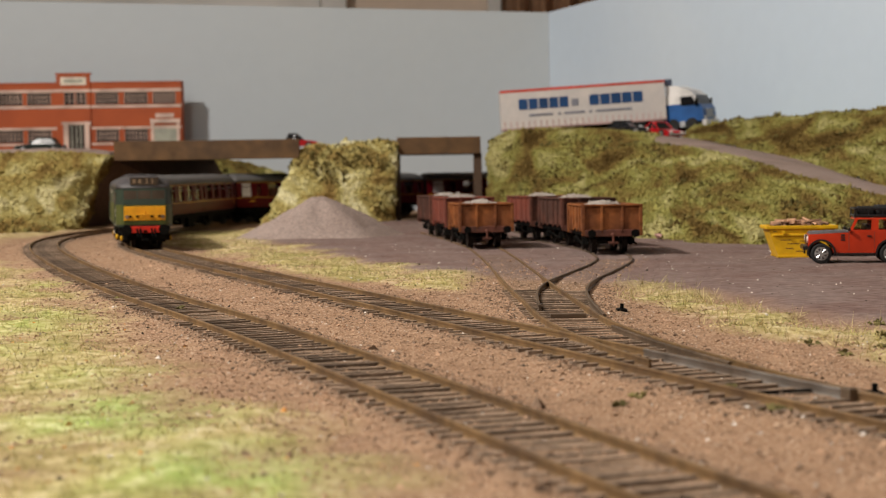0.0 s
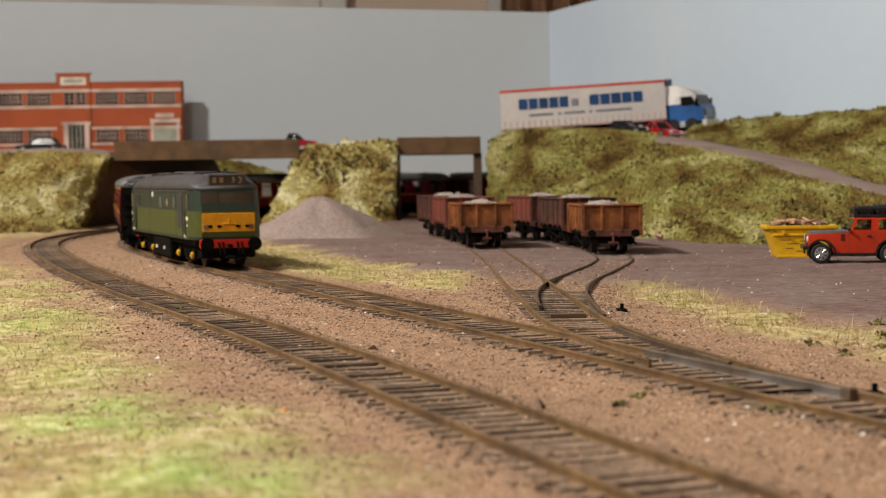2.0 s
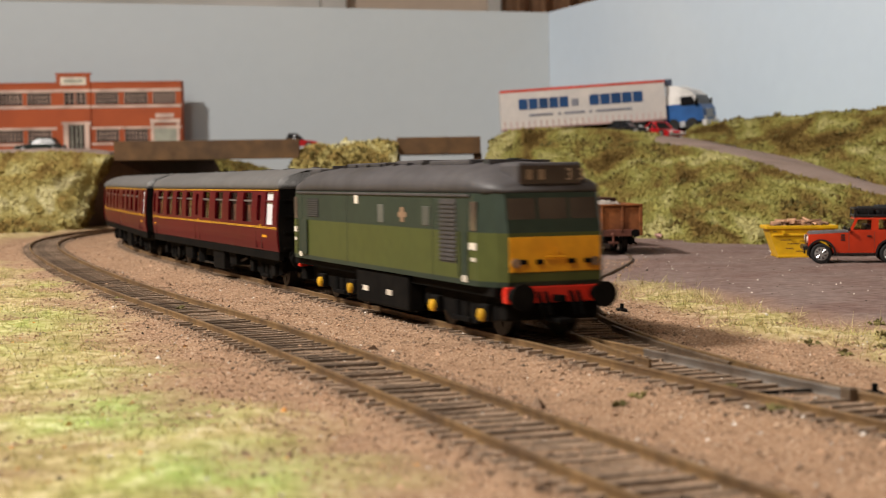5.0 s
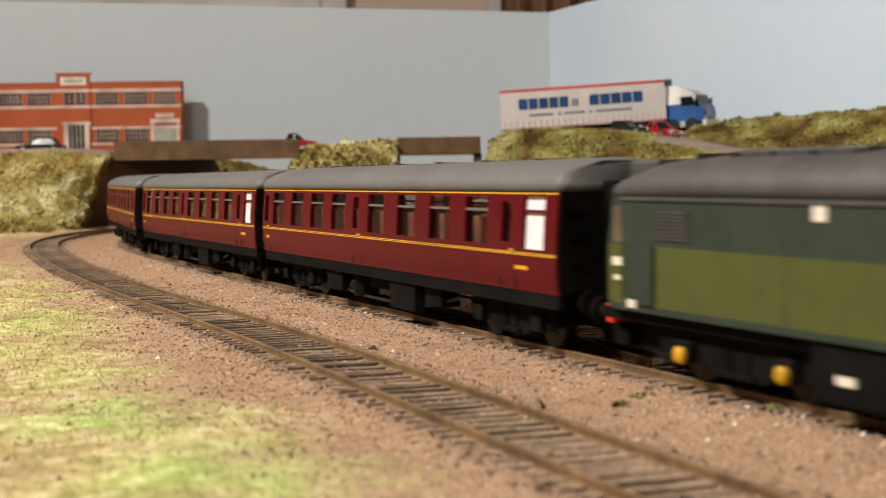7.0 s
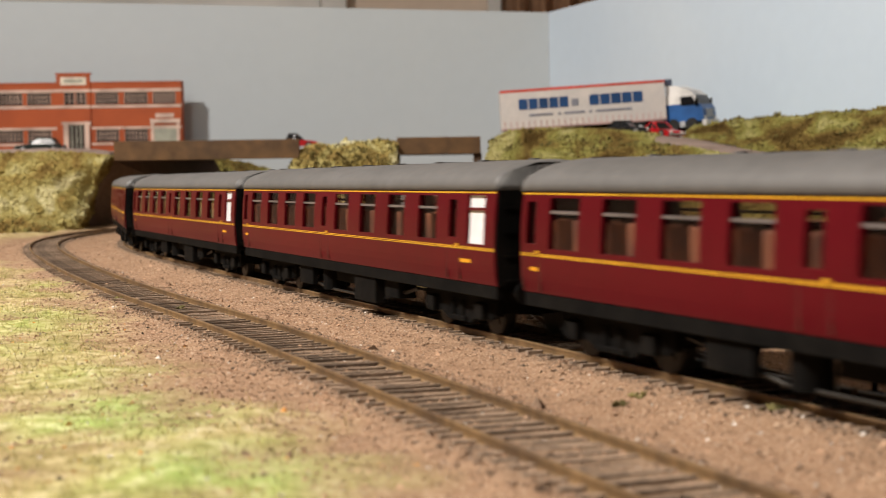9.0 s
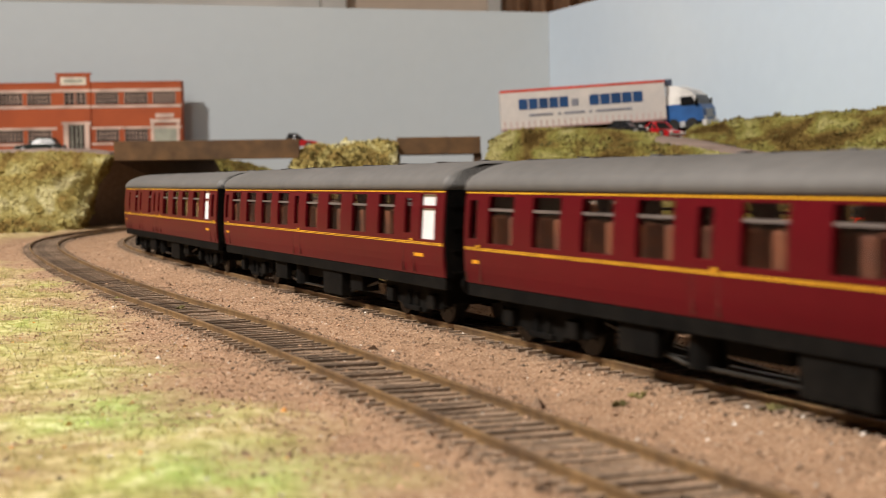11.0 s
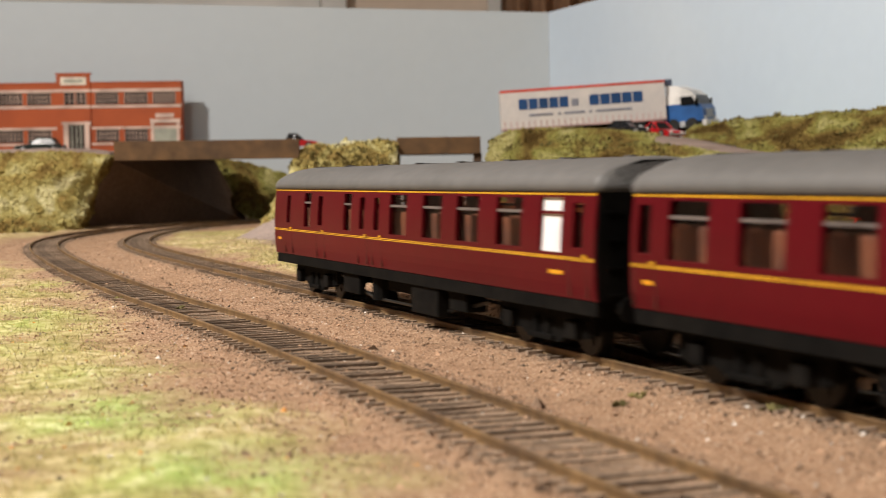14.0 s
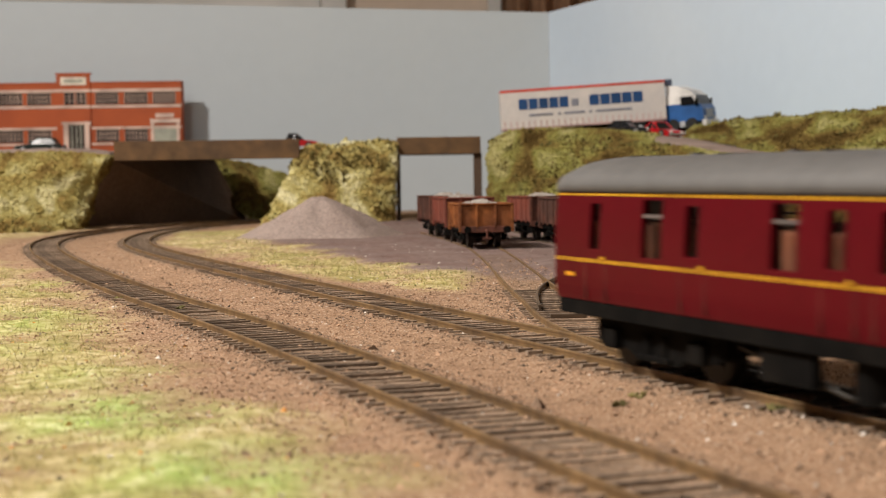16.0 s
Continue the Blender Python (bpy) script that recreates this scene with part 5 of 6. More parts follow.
    g = [[bm.verts.new((-31.6 + 63.2 * i / nx, -14.3 + 28.6 * j / ny, 23.2 + low + 6.8 * abs(math.sin(math.pi * i / nx)) ** 0.6 * abs(math.sin(math.pi * j / ny)) ** 0.7 + 2.2 * (float(value_noise(i * 3, j * 3, 5, seed)) - 0.5))) for j in range(ny + 1)] for i in range(nx + 1)]
    for i in range(nx):
        for j in range(ny):
            bm.faces.new((g[i][j], g[i + 1][j], g[i + 1][j + 1], g[i][j + 1]))
    ld = part("load", bm, LOAD, t, "pale crushed stone load", smooth=False)
    p = np.stack([RNG.uniform(-29, 29, 500), RNG.uniform(-12, 12, 500), np.full(500, 26.5)], 1)
    p[:, 2] = 23.3 + low + 6.8 * np.sin(np.pi * (p[:, 0] + 31.6) / 63.2) ** 0.6 * np.sin(np.pi * (p[:, 1] + 14.3) / 28.6) ** 0.7
    o = crumbs("loose_stone", p * MM, 0.5 * MM, LOAD)
    o.parent = t
    tagged(o, kind="stuff")
    return t


def on_line(x, y, th, at_y):
    i = int(np.argmin(abs(y - at_y)))
    return pose(x[i] * MM, y[i] * MM, (float(lie(y[i])) + RAIL_TOP) * MM, 0, 0, math.degrees(th[i]) + 180)


make_wagon(RUST, "rust-orange open mineral wagon loaded with pale stone", on_line(S1X, S1Y, S1T, 898))
make_wagon(RUST_R, "brownish-red open mineral wagon loaded with pale stone", on_line(S1X, S1Y, S1T, 981), z1=27.4)
make_wagon(RUST_D, "dark brown open mineral wagon loaded with pale stone", on_line(S1X, S1Y, S1T, 1064), z1=27.4)
make_wagon(RUST, "rust-orange open mineral wagon loaded with pale stone", on_line(S2X, S2Y, S2T, 820))
make_wagon(RUST_D, "dark brown open mineral wagon loaded with pale stone", on_line(S2X, S2Y, S2T, 903), RUST_D, z1=27.4)
make_wagon(RUST_D, "dark brown open mineral wagon with red patches", on_line(S2X, S2Y, S2T, 986), RUST_R, z1=27.4)


# ---- the red off-roader and the skip ----
def make_offroader(m):
    """It faces -x; origin on the ground under its front axle; its flank lies along -y."""
    t = thing("off_road_car", "orange-red off-road car with black roof rack on the yard", "car", m)
    hw = 11.0
    low = [(-5.6, 6.0), (-5.6, 12.6), (-4.8, 13.6), (14.6, 14.4), (40.5, 14.4), (41.2, 13.4), (41.2, 6.0), (37, 5.4), (35.6, 9.2), (31.0, 10.6), (26.4, 9.2), (25.0, 5.0), (5.6, 5.0), (4.6, 9.0), (0, 10.6), (-4.2, 8.6)]
    bodyp = simple("body", lambda b: prism(b, low, -hw, hw), JEEPRED, t, "orange-red painted body")
    simple("bonnet", lambda b: loft(b, [[(-4.9, -8.8, 13.6), (12.6, -8.8, 14.5), (12.6, 8.8, 14.5), (-4.9, 8.8, 13.6)], [(-4.2, -8.2, 15.0), (12.6, -8.2, 15.8), (12.6, 8.2, 15.8), (-4.2, 8.2, 15.0)]]), JEEPGREY, t, "dark grey bonnet")
    # cabin: roof with pillars and glass between
    simple("roof", lambda b: loft(b, [[(15.2, -9.9, 24.6), (40.6, -9.9, 24.6), (40.6, 9.9, 24.6), (15.2, 9.9, 24.6)], [(15.6, -9.6, 26.0), (40.2, -9.6, 26.0), (40.2, 9.6, 26.0), (15.6, 9.6, 26.0)]]), JEEPRED, t)
    for s in (-1, 1):
        for xa, xb, wa, wb in ((12.6, 15.4, 1.4, 1.3), (22.6, 22.8, 3.2, 3.2), (38.6, 38.4, 2.2, 2.0), (30.2, 30.2, 1.2, 1.2)):
            simple("pillar", lambda b: loft(b, [[(xa, s * 10.6, 14.4), (xa + wa, s * 10.6, 14.4), (xa + wa, s * 9.8, 14.4), (xa, s * 9.8, 14.4)], [(xb, s * 9.9, 24.6), (xb + wb, s * 9.9, 24.6), (xb + wb, s * 9.1, 24.6), (xb, s * 9.1, 24.6)]]), JEEPRED, t)
        simple("sill_band", lambda b: box(b, 13, 41, min(s * 10.2, s * 10.8), max(s * 10.2, s * 10.8), 14.2, 16.4, 0.2), JEEPRED, t)
        for x0, x1 in ((14.6, 22.6), (26, 38.4)):
            p = simple("side_window", lambda b: loft(b, [[(x0, s * 10.1, 16.0), (x1, s * 10.1, 16.0), (x1, s * 9.5, 24.6), (x0 + 1.0, s * 9.5, 24.6)], [(x0, s * 9.8, 16.0), (x1, s * 9.8, 16.0), (x1, s * 9.2, 24.6), (x0 + 1.0, s * 9.2, 24.6)]]), GLASS, t)
            p.visible_shadow = False
        for x in (0.2, 31.0):
            simple("wheel_arch", lambda b: loft(b, [[(x + r * math.cos(a), y, 4.8 + r * math.sin(a)) for a in np.linspace(-0.15, math.pi + 0.15, 13)] + [(x + (r - 0.9) * math.cos(a), y, 4.8 + (r - 0.9) * math.sin(a)) for a in np.linspace(math.pi + 0.15, -0.15, 13)] for r, y in ((6.6, s * 10.6), (6.6, s * 12.0))]), CARBLACK, t, "black wheel arch")
            w = simple("wheel", lambda b: (tube(b, (x, s * 7.8, 4.7), (x, s * 11.6, 4.7), 4.7, 28), tube(b, (x, s * 11.6, 4.7), (x, s * 12.0, 4.7), 4.7, 28, 4.2)), RUBBER, t, "chunky black tyre")
            simple("rim", lambda b: ([tube(b, (x + 0.9 * math.cos(a), s * 12.15, 4.7 + 0.9 * math.sin(a)), (x + 2.6 * math.cos(a), s * 12.1, 4.7 + 2.6 * math.sin(a)), 0.55, 6) for a in np.arange(8) * math.pi / 4], tube(b, (x, s * 11.9, 4.7), (x, s * 12.5, 4.7), 1.0, 10),
                                      loft(b, [[(x + r * math.cos(a), s * 12.2, 4.7 + r * math.sin(a)) for a in np.arange(24) * math.pi / 12] for r in (2.5, 3.1)], caps=False)), SILVER, w, "silver spoked rim")
            simple("rim_back", lambda b: tube(b, (x, s * 11.9, 4.7), (x, s * 12.02, 4.7), 2.9, 20), CARBLACK, w)
        for k in range(3):
            simple("side_vent", lambda b: box(b, 9.0, 10.8, min(s * 10.9, s * 11.15), max(s * 10.9, s * 11.15), 10.6 + 1.1 * k, 11.3 + 1.1 * k), CARBLACK, t)
        for x in (12.6, 24.0):
            simple("door_gap", lambda b: box(b, x - 0.12, x + 0.12, min(s * 10.8, s * 11.04), max(s * 10.8, s * 11.04), 6, 14.4), RUST_D, t)
        simple("door_handle", lambda b: box(b, 20.6, 22.6, min(s * 11, s * 11.5), max(s * 11, s * 11.5), 12.4, 13.0, 0.1), CARBLACK, t)
        simple("mirror", lambda b: box(b, 12.0, 13.2, min(s * 11.2, s * 13.2), max(s * 11.2, s * 13.2), 15.6, 18.2, 0.3), CARBLACK, t)
        simple("headlight", lambda b: tube(b, (-5.5, s * 7.8, 11.2), (-6.1, s * 7.8, 11.2), 1.6, 12), LAMPC, t)
        simple("side_step", lambda b: box(b, 7, 24, min(s * 9.6, s * 11.4), max(s * 9.6, s * 11.4), 4.0, 4.9, 0.2), CARBLACK, t)
    simple("cab_interior", lambda b: (box(b, 16, 38, -9, 9, 12, 14.5), box(b, 20, 23, -8, 8, 14, 20.5, 0.6)), CARBLACK, t)
    simple("windscreen", lambda b: loft(b, [[(12.7, -9.4, 15.4), (12.7, 9.4, 15.4), (15.3, 9.0, 24.6), (15.3, -9.0, 24.6)], [(13.1, -9.4, 15.4), (13.1, 9.4, 15.4), (15.7, 9.0, 24.6), (15.7, -9.0, 24.6)]]), CARGLASS, t)
    simple("tail_panel", lambda b: box(b, 40.2, 41.0, -10, 10, 14.4, 24.6), JEEPRED, t)
    simple("bumper", lambda b: box(b, -8.0, -5.4, -11, 11, 6.4, 8.4, 0.4), CARBLACK, t)
    simple("radiator_grille", lambda b: box(b, -6.0, -5.4, -6, 6, 8.6, 13.2), CARBLACK, t)
    simple("chassis", lambda b: box(b, -4, 40, -7, 7, 3.4, 5.6), BLACK, t)
    sp = simple("spare_wheel", lambda b: (tube(b, (41.2, 0, 14), (44.6, 0, 14), 4.6, 24)), RUBBER, t)
    rack = simple("roof_rack", lambda b: ([tube(b, (15.4, y, z), (40.4, y, z), 0.45, 6) for y in (-9.6, 9.6) for z in (26.6, 29.0)], [tube(b, (x, y, 26.0), (x, y, 29.0), 0.4, 6) for x in (15.4, 21.6, 28, 34, 40.4) for y in (-9.6, 9.6)],
                                          [tube(b, (x, -9.6, 26.6), (x, 9.6, 26.6), 0.4, 6) for x in (15.4, 21.6, 28, 34, 40.4)], [tube(b, (x, -9.6, 29.0), (x, 9.6, 29.0), 0.4, 6) for x in (15.4, 40.4)]), CARBLACK, t, "black roof rack")
    for x0, x1, y0, y1, z1 in ((16.6, 24.6, -8, 1, 29.8), (25.2, 32, -8.4, 8, 30.2), (32.6, 39.4, -8, 6, 29.4), (17, 24, 2, 8.6, 29.0)):
        simple("luggage", lambda b: box(b, x0, x1, y0, y1, 26.7, z1, 0.9), RUBBER, rack)
    for o in t.children_recursive:  # a low cabin under a tall load
        for v in o.data.vertices:
            z = v.co.z * 1000
            v.co.z = MM * (z if z < 14.4 else 14.4 + (z - 14.4) * 0.58 if z < 26.0 else 21.13 + (z - 26.0) * 1.35)
    return t


make_offroader(pose(0.1760, 0.699, 0.0052, 0, 0, -10))


def make_skip(m):
    t = thing("skip", "yellow steel skip filled with scrap timber on the yard", "skip", m)
    hw = 10.5
    prof = [(-11.5, 0.4), (11.5, 0.4), (16.6, 15.4), (-16.6, 15.4)]
    bm = bmesh.new()
    loft(bm, [[(x, -hw, z) for x, z in prof], [(x, hw, z) for x, z in prof]], caps=True)
    part("hull", bm, SKIPY, t)
    simple("rim", lambda b: (box(b, -17.6, 17.6, -hw - 0.9, -hw + 0.6, 14.6, 16.4, 0.3), box(b, -17.6, 17.6, hw - 0.6, hw + 0.9, 14.6, 16.4, 0.3), box(b, -17.6, -16, -hw + 0.7, hw - 0.7, 14.6, 16.4, 0.3), box(b, 16, 17.6, -hw + 0.7, hw - 0.7, 14.6, 16.4, 0.3)), SKIPY, t)
    for s in (-1, 1):
        rib = simple("side_rib", lambda b: box(b, -14.2, 14.2, min(s * hw, s * (hw + 0.7)), max(s * hw, s * (hw + 0.7)), 11.2, 12.2, 0.2), SKIPY, t)
        simple("bottom_rib", lambda b: box(b, -12.0, 12.0, min(s * hw, s * (hw + 0.7)), max(s * hw, s * (hw + 0.7)), 0.4, 1.6, 0.2), SKIPY, t)
        for x in (-9, 9):
            simple("lifting_lug", lambda b: tube(b, (x, s * (hw + 0.5), 13.2), (x, s * (hw + 2.0), 13.2), 0.8, 10), SKIPY, t)
    for x, z, w in ((-8, 9.2, 5), (-4, 7.4, 6), (1, 8.6, 4), (-6, 5.0, 4), (3, 5.6, 5), (-1, 3.6, 4), (-13.2, 13.4, 2.2)):
        simple("scratch", lambda b: box(b, x - w / 2, x + w / 2, -hw - 0.06, -hw + 0.1, z - 0.25, z + 0.25), SCRATCH, t, "rusty scratch")
    simple("rubble", lambda b: box(b, -15.6, 15.6, -9.6, 9.6, 13.4, 15.6), WAGON_IN, t)
    rr = random.Random(5)
    for k in range(34):
        c, a = Vector((rr.uniform(-12, 13), rr.uniform(-7, 7), rr.uniform(15.4, 18.5))), rr.uniform(0, 3.14)
        d = Vector((math.cos(a), math.sin(a), rr.uniform(-0.35, 0.35))) * rr.uniform(2.2, 5.0)
        simple("timber_piece", lambda q: tube(q, c - d, c + d, rr.uniform(0.5, 1.1), 5), TIMBER, t)
    return t


make_skip(pose(0.1790, 0.752, 0.0050, 0, 0, -4))
rk = tagged(crumbs("rock", np.array([[0.1385, 0.958, 0.0095]]), 3.6 * MM, PINKROCK), "pale pink rock at the foot of the bank", "rock")


# ---- factory ----
def make_factory():
    """A low-relief two-storey brick factory, facing -y; x runs along it, origin at its right foot corner."""
    t = thing("factory_building", "two-storey orange-red brick factory with cream bands", "building", Matrix.Translation((-0.3465, 2.0, 0.0927)) @ Matrix.Scale(1.111, 4))
    top, w = 82.5, 300
    simple("wall", lambda b: box(b, -w, 0, 0, 16, 0, top, 0.2), BRICK, t, "orange-red brick wall")
    simple("wall_return", lambda b: box(b, 0, 0.8, 6, 15, 0, top - 1), BRICK, t)
    bands = [(72.0, 75.5), (52.8, 56.2), (27.5, 30.2), (8.5, 11.0)]
    for z0, z1 in bands:
        simple("stone_band", lambda b: box(b, -w, 0.4, -0.9, 0, z0, z1, 0.15), CREAM, t, "cream stone band")
    simple("parapet_coping", lambda b: box(b, -w, 0.8, -1.0, 16.5, top, top + 1.6, 0.2), BRICK, t)
    # centre bay with a raised sign
    simple("centre_bay", lambda b: box(b, -149, -108.5, -2.2, 0, 0, top + 10.5, 0.2), BRICK, t)
    simple("bay_coping", lambda b: box(b, -150, -107.5, -2.8, 3, top + 10.5, top + 12.6, 0.2), BRICK, t)
    for z0, z1 in bands[:2]:
        simple("stone_band", lambda b: box(b, -149.2, -108.3, -3.0, -2.2, z0, z1, 0.15), CREAM, t)
    sign = simple("sign_board", lambda b: box(b, -144, -113, -3.0, -2.2, top - 2, top + 7.5, 0.2), LABELW, t, "pale sign board with unreadable lettering")
    simple("sign_bar", lambda b: box(b, -140, -117, -3.3, -3.0, top + 1.2, top + 4.4), SHUTTER, sign)

    def window(x0, x1, z0, z1, y=0.0):
        p = simple("window", lambda b: box(b, x0, x1, y - 0.4, y, z0, z1), PANE_D, t, "dark multi-pane window")
        simple("window_frame", lambda b: (box(b, x0 - 0.8, x0, y - 1.0, y, z0, z1), box(b, x1, x1 + 0.8, y - 1.0, y, z0, z1), box(b, x0 - 0.8, x1 + 0.8, y - 1.0, y, z1, z1 + 0.8)), MUNTIN, p)
        n = max(2, round((x1 - x0) / 4.6))
        for k in range(1, n):
            x = x0 + (x1 - x0) * k / n
            simple("glazing_bar", lambda b: box(b, x - 0.5, x + 0.5, y - 0.8, y - 0.4, z0, z1), MUNTIN, p)
        for k in (1, 2):
            z = z0 + (z1 - z0) * k / 3
            simple("glazing_bar", lambda b: box(b, x0, x1, y - 0.75, y - 0.4, z - 0.5, z + 0.5), MUNTIN, p)

    for x0, x1 in ((-33, -7.5), (-67.5, -41), (-102, -76), (-184, -157), (-219, -191), (-254, -226), (-289, -261)):
        window(x0, x1, 57.0, 71.4)
        if x0 not in (-33,):
            window(x0, x1, 12.0, 27.0)
    for x0, x1 in ((-139, -128), (-125, -114)):
        window(x0, x1, 57.0, 71.4, -2.2)
    simple("entrance_surround", lambda b: (box(b, -141, -135, -4.0, -2.2, 0, 33, 0.2), box(b, -116, -110, -4.0, -2.2, 0, 33, 0.2), box(b, -143, -108, -4.2, -2.2, 33, 36.5, 0.2)), CREAM, t, "cream stone doorway")
    simple("entrance_door", lambda b: box(b, -135, -116, -2.8, -2.2, 0, 33), PANE_D, t)
    for x in (-131, -125.5, -120.5):
        simple("door_bar", lambda b: box(b, x - 0.7, x + 0.7, -3.3, -2.8, 0, 33), SHUTTER, t)
    simple("loading_door", lambda b: box(b, -33, -5.5, -0.8, 0, 0, 31), SHUTTER, t, "grey-green roller shutter")
    simple("loading_surround", lambda b: (box(b, -37, -33, -1.8, 0, 0, 34, 0.2), box(b, -5.5, -2.2, -1.8, 0, 0, 34, 0.2), box(b, -37.5, -1.5, -2.2, 0, 34, 39, 0.2)), CREAM, t, "cream surround of the loading door")
    simple("loading_sign", lambda b: box(b, -31, -9, -1.2, 0, 40.5, 45.5, 0.2), CREAM, t)


make_factory()


# ---- lorry and cars on the upper road ----
def car(name, label, m, body_mat, length=54, width=22, height=18, roof_mat=None, soft=False):
    """A small saloon; it faces +x, origin on the ground at its middle."""
    t = thing(name, label, "car", m)
    a, w = length / 2, width / 2
    z = height / 18
    low = [(-a, 3.4 * z), (-a + 0.6, 9 * z), (-a + 9, 10.2 * z), (a - 17, 10.4 * z), (a - 2, 8.6 * z), (a, 6.6 * z), (a - 0.4, 3.2 * z)]
    bm = bmesh.new()
    loft(bm, [[(x * k, y, 3.2 * z + (q - 3.2 * z) * g) for x, q in low] for y, k, g in ((-w, 0.97, 0.9), (-w + 1.6, 1, 1), (w - 1.6, 1, 1), (w, 0.97, 0.9))])
    part("body", bm, body_mat, t)
    simple("cabin_glass", lambda b: loft(b, [[(-a + 8, -w + 1.4, 10 * z), (a - 17, -w + 1.4, 10 * z), (a - 17, w - 1.4, 10 * z), (-a + 8, w - 1.4, 10 * z)], [(-a + 12, -w + 3.4, 16.6 * z), (a - 25, -w + 3.4, 16.6 * z), (a - 25, w - 3.4, 16.6 * z), (-a + 12, w - 3.4, 16.6 * z)]]), CARGLASS, t)
    simple("roof", lambda b: box(b, -a + 11.4, a - 24.4, -w + 3.2, w - 3.2, 16.6 * z, 17.8 * z, 0.5), roof_mat or body_mat, t)
    for s in (-1, 1):
        for x0, x1 in ((-a + 8, -a + 12), (a - 17, a - 25), (-4, -4)):
            simple("pillar", lambda b: tube(b, (x0, s * (w - 1.3), 10 * z), (x1, s * (w - 3.3), 16.8 * z), 0.7, 6), roof_mat or body_mat, t)
        for x in (-a + 10, a - 10.5):
            wh = simple("wheel", lambda b: tube(b, (x, s * (w - 3.4), 4.1), (x, s * (w + 0.1), 4.1), 4.1, 18), RUBBER, t)
            simple("hub_cap", lambda b: tube(b, (x, s * (w + 0.1), 4.1), (x, s * (w + 0.4), 4.1), 2.3, 12), SILVER, wh)
        simple("headlight", lambda b: tube(b, (a - 1.6, s * (w - 4), 7.2 * z), (a + 0.1, s * (w - 4), 6.9 * z), 1.5, 10), LAMPC, t)
        simple("tail_light", lambda b: box(b, -a - 0.2, -a + 0.6, min(s * (w - 4), s * (w - 2)), max(s * (w - 4), s * (w - 2)), 6.4 * z, 8.2 * z), TRED, t)
    simple("bumper", lambda b: (box(b, a - 1.4, a + 0.8, -w + 1, w - 1, 3.6, 5.2, 0.3), box(b, -a - 0.8, -a + 1.4, -w + 1, w - 1, 3.6, 5.2, 0.3)), SILVER, t)
    return t


car("small_car", "red car with black soft top behind the bridge", pose(-0.1655, 1.735, 0.0866, 0, 0, 0), CARRED, 46, 20, 18.5, CARBLACK)
car("saloon_car", "dark green saloon car in front of the factory", pose(-0.4645, 1.735, 0.0866, 0, 0, 180), CARGREEN, 56, 23, 17)
car("saloon_car", "dark car with white front on the upper road", pose(0.176, 1.41, 0.0868, 0, 0, -35), CARBLACK, 48, 21, 15)
car("small_car", "red car on the upper road behind the bank", pose(0.205, 1.395, 0.0845, 0, 5, -60), CARRED, 44, 20, 15)


